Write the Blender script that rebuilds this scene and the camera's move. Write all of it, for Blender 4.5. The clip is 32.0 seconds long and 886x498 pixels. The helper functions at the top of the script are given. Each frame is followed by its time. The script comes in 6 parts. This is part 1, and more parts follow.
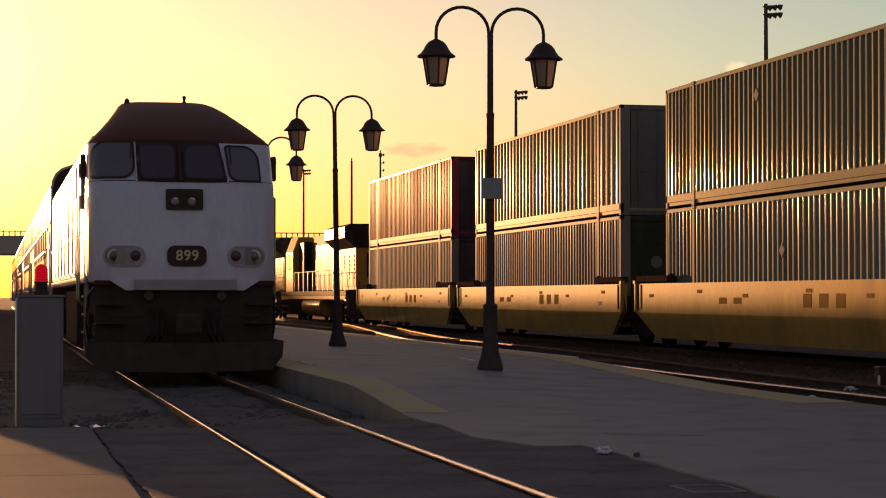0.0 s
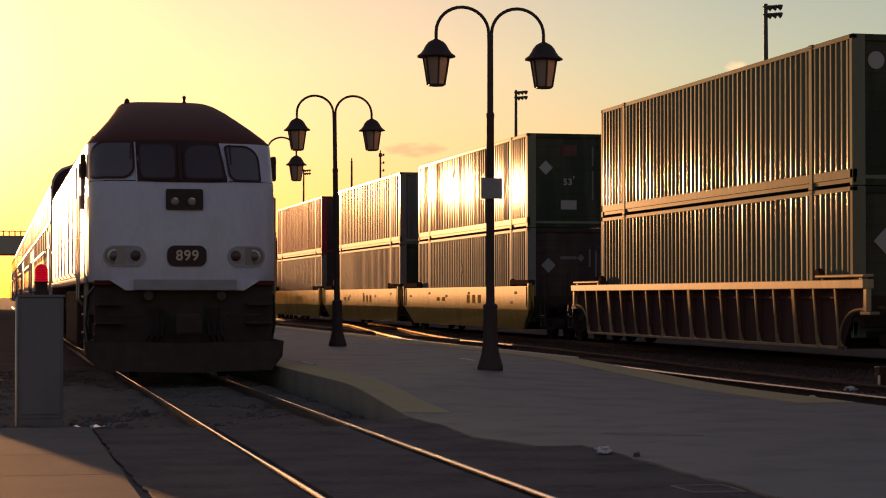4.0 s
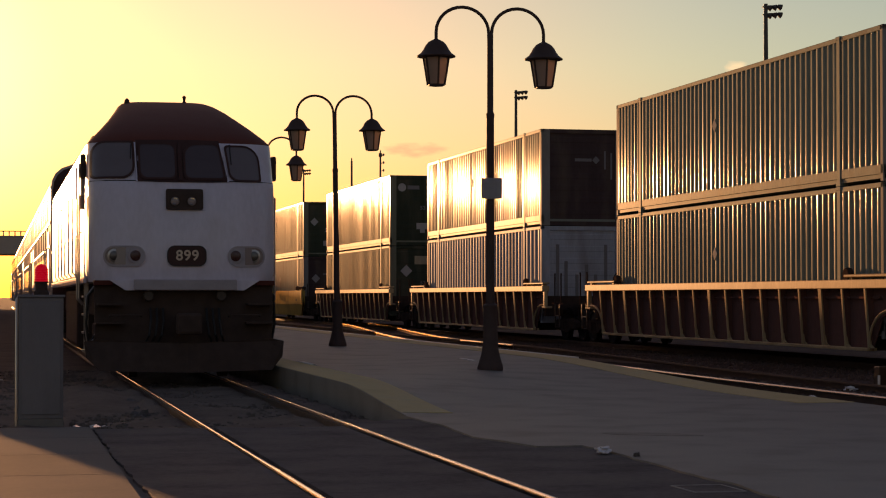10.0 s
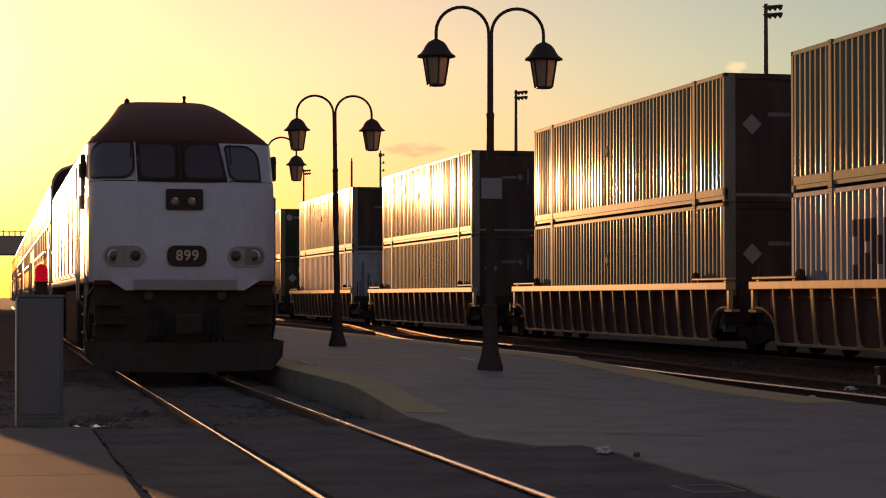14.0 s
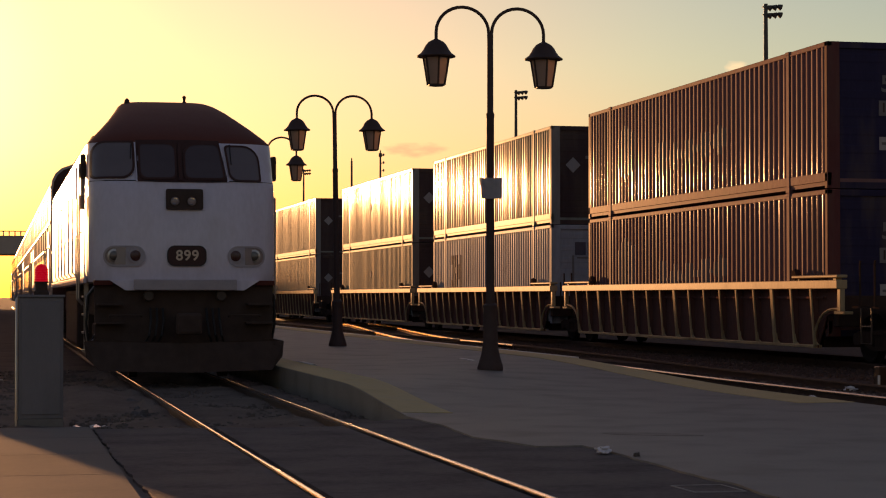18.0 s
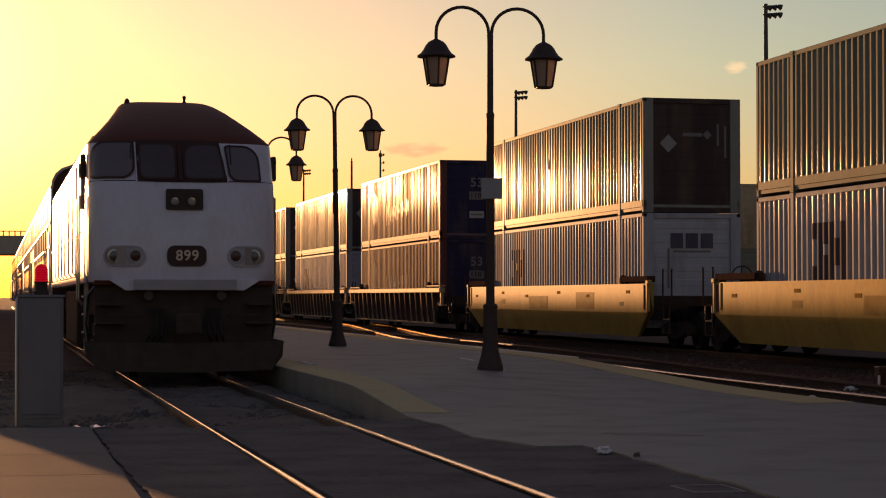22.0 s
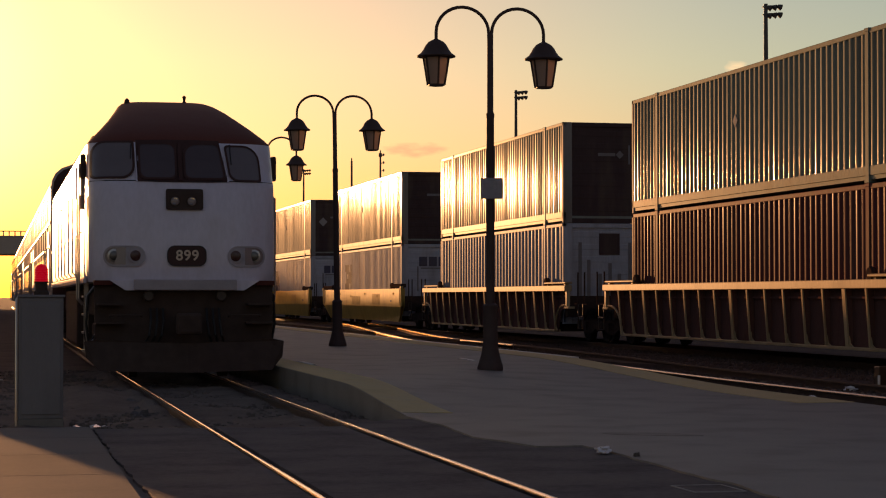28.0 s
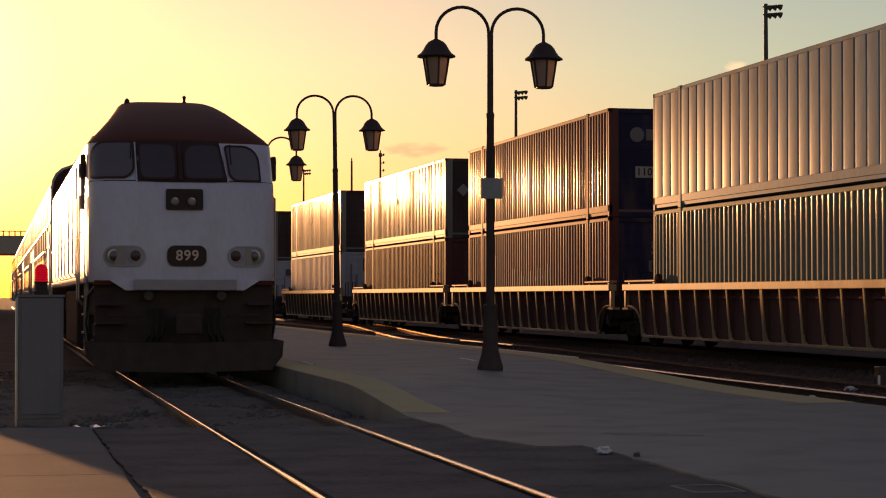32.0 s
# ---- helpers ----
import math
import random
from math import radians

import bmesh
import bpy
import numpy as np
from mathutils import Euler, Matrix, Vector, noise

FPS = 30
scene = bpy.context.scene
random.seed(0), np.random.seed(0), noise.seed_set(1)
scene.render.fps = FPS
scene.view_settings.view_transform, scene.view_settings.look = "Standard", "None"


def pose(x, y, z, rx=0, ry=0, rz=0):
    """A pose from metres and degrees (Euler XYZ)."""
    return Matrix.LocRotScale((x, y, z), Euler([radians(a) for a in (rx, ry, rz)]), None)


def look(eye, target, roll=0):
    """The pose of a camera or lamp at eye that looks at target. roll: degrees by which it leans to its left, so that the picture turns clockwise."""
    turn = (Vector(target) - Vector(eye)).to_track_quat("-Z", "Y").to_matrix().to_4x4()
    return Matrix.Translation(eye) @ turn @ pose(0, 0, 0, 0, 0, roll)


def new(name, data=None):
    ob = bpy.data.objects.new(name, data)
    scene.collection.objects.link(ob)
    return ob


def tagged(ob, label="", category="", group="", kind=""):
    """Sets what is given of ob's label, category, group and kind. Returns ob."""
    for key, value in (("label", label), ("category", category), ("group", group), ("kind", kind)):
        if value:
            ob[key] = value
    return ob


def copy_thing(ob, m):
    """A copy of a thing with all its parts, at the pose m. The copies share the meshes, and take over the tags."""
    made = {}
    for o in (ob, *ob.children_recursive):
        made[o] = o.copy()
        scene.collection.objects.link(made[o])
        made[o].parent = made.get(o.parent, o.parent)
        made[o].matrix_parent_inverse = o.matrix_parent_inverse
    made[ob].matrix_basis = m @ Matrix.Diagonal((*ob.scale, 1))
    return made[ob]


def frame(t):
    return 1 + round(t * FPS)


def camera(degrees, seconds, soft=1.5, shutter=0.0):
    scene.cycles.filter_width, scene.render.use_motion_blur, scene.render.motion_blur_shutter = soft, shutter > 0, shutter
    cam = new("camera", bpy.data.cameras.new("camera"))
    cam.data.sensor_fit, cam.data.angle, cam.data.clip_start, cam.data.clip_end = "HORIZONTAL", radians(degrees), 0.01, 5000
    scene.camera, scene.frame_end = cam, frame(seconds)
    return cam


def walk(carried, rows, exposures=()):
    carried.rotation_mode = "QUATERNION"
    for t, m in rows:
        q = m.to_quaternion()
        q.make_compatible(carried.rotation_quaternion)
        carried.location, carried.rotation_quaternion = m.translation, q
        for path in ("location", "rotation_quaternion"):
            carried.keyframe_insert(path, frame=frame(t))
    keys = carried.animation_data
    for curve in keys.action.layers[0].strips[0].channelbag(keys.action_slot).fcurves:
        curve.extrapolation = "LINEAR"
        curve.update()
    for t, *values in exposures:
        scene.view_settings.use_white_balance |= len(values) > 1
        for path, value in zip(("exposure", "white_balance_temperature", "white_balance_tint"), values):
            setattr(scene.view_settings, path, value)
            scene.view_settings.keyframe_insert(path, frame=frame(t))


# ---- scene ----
cam = camera(25.0, 32.0, soft=1.1)
EYE = pose(0, 0, 1.34, 91.364, 0, -12.628)
# the clip's camera closes a little as the glare on the train grows
EXPOSED = ((0, 1.24), (2, 1.18), (6, 1.16), (7, 1.18), (9, 1.09), (10.5, 1.14), (12, 1.18), (14, 1.17), (18, 1.16), (20, 1.18), (21, 1.12), (23, 0.98), (25, 0.95), (28, 1.05), (29, 1.09), (30, 1.15), (32, 1.17))
walk(cam, [(0, EYE), (32.0, EYE)], exposures=[(t, ev, 6850, 50) for t, ev in EXPOSED])

# ---- daylight: a low sun ahead to the left ----
SUN_AZ, SUN_EL = radians(10.2), radians(3.15)
SUN_DIR = Vector((-math.sin(SUN_AZ) * math.cos(SUN_EL), math.cos(SUN_AZ) * math.cos(SUN_EL), math.sin(SUN_EL)))


def make_world():
    w = bpy.data.worlds.new("evening_sky")
    scene.world = w
    w.use_nodes = True
    nt = w.node_tree
    nt.nodes.clear()
    N, L = nt.nodes.new, nt.links.new
    out, bg = N("ShaderNodeOutputWorld"), N("ShaderNodeBackground")
    sky = N("ShaderNodeTexSky")
    sky.sky_type, sky.sun_disc = "NISHITA", False
    sky.sun_elevation, sky.sun_rotation = SUN_EL, -SUN_AZ
    sky.air_density, sky.dust_density, sky.ozone_density, sky.altitude = 1.0, 0.9, 0.8, 300
    co = N("ShaderNodeTexCoord")
    # the glow of dusty air round the sun
    dot = N("ShaderNodeVectorMath")
    dot.operation = "DOT_PRODUCT"
    dot.inputs[1].default_value = SUN_DIR
    L(co.outputs["Generated"], dot.inputs[0])
    ramp = N("ShaderNodeMapRange")
    ramp.inputs["From Min"].default_value, ramp.inputs["From Max"].default_value = math.cos(radians(38)), 1.0
    ramp.clamp = True
    L(dot.outputs["Value"], ramp.inputs["Value"])
    powr = N("ShaderNodeMath")
    powr.operation, powr.inputs[1].default_value = "POWER", 3.0
    L(ramp.outputs[0], powr.inputs[0])
    glow = N("ShaderNodeMix")
    glow.data_type, glow.blend_type = "RGBA", "ADD"
    L(powr.outputs[0], glow.inputs["Factor"])
    haze = N("ShaderNodeMix")
    haze.data_type, haze.blend_type = "RGBA", "MULTIPLY"
    haze.inputs["Factor"].default_value = 1.0
    haze.inputs["B"].default_value = (0.86, 1.0, 1.07, 1)
    L(sky.outputs[0], haze.inputs["A"])
    L(haze.outputs["Result"], glow.inputs["A"])
    glow.inputs["B"].default_value = (5.9, 2.1, 0.2, 1)
    # two small sunlit cloud wisps
    nz = N("ShaderNodeTexNoise")
    nz.inputs["Scale"].default_value, nz.inputs["Detail"].default_value = 90, 5
    mp = N("ShaderNodeMapping")
    mp.inputs["Scale"].default_value = (1, 1, 3.5)
    L(co.outputs["Generated"], mp.inputs["Vector"])
    L(mp.outputs[0], nz.inputs["Vector"])
    last = glow.outputs["Result"]
    for way, wide, tall, strength, lit in (((0.2040, 0.9762, 0.0738), 0.016, 0.0046, 0.75, (7.6, 3.7, 1.75, 1)), ((0.3560, 0.9276, 0.1134), 0.0056, 0.0036, 0.8, (9.5, 6.4, 3.0, 1))):
        way = Vector(way).normalized()
        across = way.cross(Vector((0, 0, 1))).normalized()
        up = across.cross(way).normalized()
        terms = []
        for axis, size in ((across, wide), (up, tall)):
            d = N("ShaderNodeVectorMath")
            d.operation = "DOT_PRODUCT"
            d.inputs[1].default_value = axis / size
            L(co.outputs["Generated"], d.inputs[0])
            sq = N("ShaderNodeMath")
            sq.operation, sq.inputs[1].default_value = "POWER", 2.0
            ab = N("ShaderNodeMath")
            ab.operation = "ABSOLUTE"
            L(d.outputs["Value"], ab.inputs[0])
            L(ab.outputs[0], sq.inputs[0])
            terms.append(sq.outputs[0])
        total = N("ShaderNodeMath")
        L(terms[0], total.inputs[0])
        L(terms[1], total.inputs[1])
        rag = N("ShaderNodeMath")
        rag.operation, rag.inputs[1].default_value = "MULTIPLY_ADD", 3.2
        L(nz.outputs["Fac"], rag.inputs[0])
        L(total.outputs[0], rag.inputs[2])
        fade = N("ShaderNodeMapRange")
        fade.inputs["From Min"].default_value, fade.inputs["From Max"].default_value = 2.6, 1.1
        fade.inputs["To Max"].default_value = strength
        fade.clamp = True
        L(rag.outputs[0], fade.inputs["Value"])
        front = N("ShaderNodeVectorMath")
        front.operation = "DOT_PRODUCT"
        front.inputs[1].default_value = way
        L(co.outputs["Generated"], front.inputs[0])
        ahead = N("ShaderNodeMath")
        ahead.operation, ahead.inputs[1].default_value = "GREATER_THAN", 0.9
        L(front.outputs["Value"], ahead.inputs[0])
        fac = N("ShaderNodeMath")
        fac.operation = "MULTIPLY"
        L(fade.outputs[0], fac.inputs[0])
        L(ahead.outputs[0], fac.inputs[1])
        cl = N("ShaderNodeMix")
        cl.data_type = "RGBA"
        L(fac.outputs[0], cl.inputs["Factor"])
        L(last, cl.inputs["A"])
        cl.inputs["B"].default_value = lit
        last = cl.outputs["Result"]
    # amber air near the sun, a pale green-grey belt beyond it, then the plain evening sky
    turn = N("ShaderNodeMath")
    turn.operation = "ARCCOSINE"
    L(dot.outputs["Value"], turn.inputs[0])
    part_turn = N("ShaderNodeMath")
    part_turn.operation, part_turn.inputs[1].default_value = "DIVIDE", math.pi
    L(turn.outputs[0], part_turn.inputs[0])
    belt = N("ShaderNodeValToRGB")
    stops = ((8.5, (1.0, 0.98, 1.25)), (12.5, (0.96, 0.93, 0.94)), (16, (0.93, 0.89, 0.94)), (22, (0.93, 0.95, 0.99)), (29, (0.95, 1.06, 1.06)), (38, (0.97, 1.08, 1.08)), (58, (1.0, 1.0, 1.02)))
    while len(belt.color_ramp.elements) < len(stops):
        belt.color_ramp.elements.new(0.5)
    for el, (deg, tint) in zip(belt.color_ramp.elements, stops):
        el.position, el.color = deg / 180, (*[v / 1.2 for v in tint], 1)
    L(part_turn.outputs[0], belt.inputs[0])
    air = N("ShaderNodeMix")
    air.data_type, air.blend_type = "RGBA", "MULTIPLY"
    air.inputs["Factor"].default_value = 1.0
    L(cl.outputs["Result"], air.inputs["A"])
    L(belt.outputs[0], air.inputs["B"])
    # paler and greener a little above the horizon
    rise, height = N("ShaderNodeValToRGB"), N("ShaderNodeSeparateXYZ")
    L(co.outputs["Generated"], height.inputs[0])
    L(height.outputs["Z"], rise.inputs[0])
    levels = ((0.0, (0.97, 0.79, 0.78)), (0.035, (0.97, 0.85, 0.84)), (0.075, (1.0, 1.0, 1.0)), (0.115, (1.0, 1.12, 1.06)), (0.17, (1.0, 1.12, 1.06)), (0.3, (1.0, 1.0, 1.0)))
    while len(rise.color_ramp.elements) < len(levels):
        rise.color_ramp.elements.new(0.5)
    for el, (z, tint) in zip(rise.color_ramp.elements, levels):
        el.position, el.color = z, (*[v / 1.2 for v in tint], 1)
    thin = N("ShaderNodeMix")
    thin.data_type, thin.blend_type = "RGBA", "MULTIPLY"
    thin.inputs["Factor"].default_value = 1.0
    L(air.outputs["Result"], thin.inputs["A"])
    L(rise.outputs[0], thin.inputs["B"])
    L(thin.outputs["Result"], bg.inputs["Color"])
    bg.inputs["Strength"].default_value = 0.082
    L(bg.outputs[0], out.inputs[0])


make_world()
sun = new("sun", bpy.data.lights.new("sun", "SUN"))
sun.data.energy, sun.data.angle, sun.data.color = 3.0, radians(0.55), (1.0, 0.57, 0.18)
sun.matrix_world = look(SUN_DIR * 200, (0, 0, 0))

# ---- materials ----


def mat(name, base, rough=0.6, metal=0.0, var=0.25, scale=3.0, bump=0.0, bump_scale=60.0, streak=1.0, rnd=0.0, dirt=(0.05, 0.04, 0.03), dirty=0.0, coat=0.0, coat_rough=0.03, spec=0.5, grain=0.3, fscale=0.0):
    """A painted, mineral or metal surface: base colour varied by broad stains and fine grain, with uneven gloss and fine relief.
    streak stretches the stains along z; rnd varies each object; dirty mixes a dirt colour in."""
    m = bpy.data.materials.new(name)
    m.use_nodes = True
    nt = m.node_tree
    N, L = nt.nodes.new, nt.links.new
    b = nt.nodes["Principled BSDF"]
    co, mp = N("ShaderNodeTexCoord"), N("ShaderNodeMapping")
    mp.inputs["Scale"].default_value = (1, 1, 1 / streak)
    info = N("ShaderNodeObjectInfo")
    shift = N("ShaderNodeVectorMath")
    shift.operation = "MULTIPLY_ADD"
    shift.inputs[1].default_value = (37.0, 53.0, 11.0) if rnd else (0, 0, 0)
    L(info.outputs["Random"], shift.inputs[0])
    L(co.outputs["Object"], shift.inputs[2])
    L(shift.outputs[0], mp.inputs["Vector"])
    big, fine = N("ShaderNodeTexNoise"), N("ShaderNodeTexNoise")
    big.inputs["Scale"].default_value, big.inputs["Detail"].default_value = scale, 5
    fine.inputs["Scale"].default_value, fine.inputs["Detail"].default_value = fscale or scale * 14, 3
    L(mp.outputs[0], big.inputs["Vector"])
    L(mp.outputs[0], fine.inputs["Vector"])

    def math_node(op, a, bb, cc=None):
        n = N("ShaderNodeMath")
        n.operation = op
        for i, v in enumerate((a, bb, cc)):
            if v is None:
                continue
            if isinstance(v, (int, float)):
                n.inputs[i].default_value = v
            else:
                L(v, n.inputs[i])
        return n.outputs[0]

    mix = math_node("MULTIPLY_ADD", big.outputs["Fac"], 0.65, math_node("MULTIPLY", fine.outputs["Fac"], 0.35))
    val = math_node("MULTIPLY_ADD", math_node("SUBTRACT", mix, 0.5), var * 3.0, 1.0)
    if rnd:
        val = math_node("MULTIPLY", val, math_node("MULTIPLY_ADD", info.outputs["Random"], rnd, 1.0 - rnd / 2))
    hsv = N("ShaderNodeHueSaturation")
    hsv.inputs["Color"].default_value = (*base, 1)
    L(val, hsv.inputs["Value"])
    col = hsv.outputs[0]
    if dirty:
        dm = N("ShaderNodeMix")
        dm.data_type = "RGBA"
        mr = N("ShaderNodeMapRange")
        mr.inputs["From Min"].default_value, mr.inputs["From Max"].default_value = 0.48, 0.72
        L(big.outputs["Fac"], mr.inputs["Value"])
        L(math_node("MULTIPLY", mr.outputs[0], dirty), dm.inputs["Factor"])
        L(col, dm.inputs["A"])
        dm.inputs["B"].default_value = (*dirt, 1)
        col = dm.outputs["Result"]
    L(col, b.inputs["Base Color"])
    L(math_node("MULTIPLY_ADD", math_node("SUBTRACT", fine.outputs["Fac"], 0.5), grain, rough), b.inputs["Roughness"])
    b.inputs["Metallic"].default_value = metal
    b.inputs["Specular IOR Level"].default_value = spec
    b.inputs["Coat Weight"].default_value, b.inputs["Coat Roughness"].default_value = coat, coat_rough
    if bump:
        bp, bn = N("ShaderNodeBump"), N("ShaderNodeTexNoise")
        bn.inputs["Scale"].default_value, bn.inputs["Detail"].default_value = bump_scale, 6
        L(co.outputs["Object"], bn.inputs["Vector"])
        L(bn.outputs["Fac"], bp.inputs["Height"])
        bp.inputs["Strength"].default_value, bp.inputs["Distance"].default_value = 1.0, bump
        L(bp.outputs[0], b.inputs["Normal"])
    return m


def glow_mat(name, base, strength):
    m = mat(name, base, 0.3, var=0.1)
    b = m.node_tree.nodes["Principled BSDF"]
    b.inputs["Emission Color"].default_value = (*base, 1)
    b.inputs["Emission Strength"].default_value = strength
    return m


def glass_mat(name, tint, rough=0.05, trans=0.0):
    m = mat(name, tint, rough, var=0.1)
    b = m.node_tree.nodes["Principled BSDF"]
    b.inputs["Transmission Weight"].default_value = trans
    return m


M_DIRT = mat("ballast_dirt", (0.17, 0.135, 0.11), 0.95, var=0.5, scale=1.2, bump=0.02, bump_scale=25, spec=0.12)
M_STONE = mat("ballast_stone", (0.15, 0.125, 0.11), 0.9, var=0.4, scale=9, bump=0.004, bump_scale=90, spec=0.12)
M_BALLAST = mat("main_line_ballast", (0.1, 0.066, 0.055), 0.95, var=0.4, scale=2.0, bump=0.02, bump_scale=25, spec=0.1)
M_ASPHALT = mat("old_asphalt", (0.14, 0.128, 0.122), 0.9, var=0.85, scale=1.3, bump=0.012, bump_scale=60, dirty=0.35, dirt=(0.12, 0.1, 0.085), spec=0.12)
M_CONC = mat("platform_concrete", (0.24, 0.22, 0.19), 0.62, var=0.65, scale=1.3, bump=0.004, bump_scale=90, dirty=0.4, dirt=(0.17, 0.152, 0.13), spec=0.3, fscale=38)
M_CONC2 = mat("pavement_concrete", (0.205, 0.19, 0.168), 0.85, var=0.25, scale=1.3, bump=0.003, bump_scale=110, rnd=0.1, dirty=0.3, dirt=(0.2, 0.17, 0.14), spec=0.04)
M_TACTILE = mat("tactile_yellow", (0.6, 0.47, 0.24), 0.8, var=0.22, scale=2, bump=0.002, dirty=0.4, dirt=(0.34, 0.3, 0.22), spec=0.12)
M_RAIL = mat("rail_head_steel", (0.4, 0.4, 0.42), 0.22, metal=1.0, var=0.3, scale=2, grain=0.1)
# crossover rail heads: the warm glint is put into the steel's colour
M_RAILBRIGHT = mat("rail_head_glint", (0.9, 0.8, 0.65), 0.24, metal=1.0, var=0.15, scale=4, grain=0.08)
M_RAILDULL = mat("rail_head_dull", (0.19, 0.185, 0.19), 0.22, metal=1.0, var=0.3, scale=4, grain=0.08)
# crossover rail webs: golden sunlight put into the base colour
M_RAILWARM = mat("rail_side_glint", (0.95, 0.7, 0.4), 0.32, metal=1.0, var=0.3, scale=5)
M_RAILDARK = mat("rail_dark_rust", (0.075, 0.046, 0.036), 0.7, spec=0.08, var=0.3, scale=5)
M_RAILSIDE = mat("rail_rust", (0.055, 0.034, 0.025), 0.38, metal=0.3, var=0.4, scale=6)
M_TIE = mat("tie_wood", (0.09, 0.065, 0.05), 0.9, var=0.5, scale=5, bump=0.004, rnd=0.3, spec=0.12)
M_POST = mat("lamp_post_paint", (0.07, 0.045, 0.04), 0.6, spec=0.25, var=0.3, scale=6, bump=0.0005)
M_LAMPGLASS = glass_mat("lantern_glass", (0.36, 0.25, 0.19), 0.5, 0.15)
M_WHITE = mat("loco_white_paint", (0.65, 0.63, 0.72), 0.5, spec=0.06, var=0.2, scale=1.3, streak=2.5, dirty=0.55, dirt=(0.42, 0.37, 0.36), coat=0.55, coat_rough=0.2, bump=0.002, bump_scale=3)
M_ROOF = mat("loco_roof_paint", (0.16, 0.054, 0.04), 0.6, spec=0.06, var=0.3, scale=2, dirty=0.2)
M_BLACK = mat("underframe_black", (0.066, 0.045, 0.037), 0.8, spec=0.15, var=0.4, scale=5, bump=0.002)
M_RUBBER = mat("rubber_black", (0.015, 0.015, 0.016), 0.6, var=0.2)
M_MASK = mat("windscreen_mask_maroon", (0.07, 0.034, 0.03), 0.5, spec=0.15, var=0.3, scale=3)
M_GLASS = glass_mat("dark_window_glass", (0.16, 0.14, 0.15), 0.1)
M_GLASSDIM = glass_mat("shaded_windscreen_glass", (0.085, 0.065, 0.07), 0.1)
M_CHROME = mat("lamp_reflector", (0.13, 0.125, 0.12), 0.4, metal=1.0, var=0.05)
M_LENS = glass_mat("lamp_lens", (0.27, 0.22, 0.21), 0.2)
M_REDLENS = glass_mat("red_lens", (0.07, 0.022, 0.018), 0.3)
# silver for the glints modelled on the headlight lenses
M_BRIGHT = mat("lamp_glint_silver", (0.75, 0.72, 0.66), 0.2, metal=1.0, var=0.05)
M_PANEL = mat("lamp_panel_grey", (0.42, 0.39, 0.41), 0.7, spec=0.05, var=0.2)
M_NUM = mat("number_white", (0.66, 0.52, 0.38), 0.5, var=0.05)
M_STEEL = mat("bare_steel", (0.4, 0.38, 0.36), 0.35, metal=0.9, var=0.25, scale=5)
M_CABINET = mat("cabinet_paint", (0.19, 0.185, 0.19), 0.6, metal=0.0, var=0.2, scale=3, streak=3, dirty=0.3)
M_BEACON = glow_mat("beacon_red", (0.8, 0.006, 0.015), 0.16)
M_COACH = mat("coach_silver", (0.5, 0.49, 0.47), 0.6, spec=0.0, coat=0.3, coat_rough=0.12, var=0.12, scale=1.5)
M_WELL = mat("well_yellow", (0.52, 0.345, 0.09), 0.7, spec=0.0, coat=0.24, coat_rough=0.2, var=0.34, scale=0.9, streak=2, rnd=0.15, dirty=0.75, dirt=(0.24, 0.15, 0.055), bump=0.004, bump_scale=2.0)
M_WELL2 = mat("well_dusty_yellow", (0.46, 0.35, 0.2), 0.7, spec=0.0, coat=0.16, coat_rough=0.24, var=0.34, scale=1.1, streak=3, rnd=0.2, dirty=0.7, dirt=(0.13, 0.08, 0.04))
# rust brown, with the shade between the ribs put into the colour
M_SHEET = mat("well_rust_and_shade", (0.165, 0.082, 0.068), 0.8, spec=0.0, var=0.35, scale=1.3, streak=3, rnd=0.2, dirty=0.4, dirt=(0.06, 0.04, 0.03))
M_IRON = mat("worn_hand_iron", (0.075, 0.058, 0.046), 0.5, spec=0.2, var=0.3, scale=8)
M_MARKER = mat("marker_dark_red", (0.1, 0.025, 0.018), 0.6, spec=0.1, var=0.1)
M_TRUCK = mat("truck_rust", (0.055, 0.038, 0.032), 0.85, spec=0.0, var=0.4, scale=6)
M_WHEEL = mat("wheel_steel", (0.028, 0.022, 0.02), 0.7, metal=0.0, spec=0.05, var=0.3)
M_MAST = mat("mast_steel", (0.09, 0.085, 0.08), 0.6, metal=0.3, var=0.2)
M_FOIL = mat("glint_metal", (0.85, 0.8, 0.72), 0.12, metal=1.0, var=0.1, scale=20)
M_PAPER = mat("crumpled_paper", (0.75, 0.73, 0.72), 0.8, var=0.15, scale=20, bump=0.003)
M_HILL = mat("far_hills", (0.16, 0.12, 0.09), 0.95, var=0.3, scale=0.004)
M_BRIDGE = mat("bridge_concrete", (0.42, 0.36, 0.3), 0.85, var=0.2, scale=0.4)
M_SIGN = mat("sign_back_grey", (0.3, 0.3, 0.31), 0.6, var=0.1)

# ---- mesh building ----


def quads(bm, ring_a, ring_b, closed=True):
    n = len(ring_a)
    for i in range(n if closed else n - 1):
        j = (i + 1) % n
        bm.faces.new((ring_a[i], ring_a[j], ring_b[j], ring_b[i]))


def box(bm, x0, x1, y0, y1, z0, z1, bevel=0.0):
    g = bmesh.ops.create_cube(bm, size=1.0, matrix=Matrix.LocRotScale(((x0 + x1) / 2, (y0 + y1) / 2, (z0 + z1) / 2), None, (x1 - x0, y1 - y0, z1 - z0)))
    if bevel:
        edges = list({e for v in g["verts"] for e in v.link_edges})
        bmesh.ops.bevel(bm, geom=edges, offset=bevel, segments=2, affect="EDGES", profile=0.5)


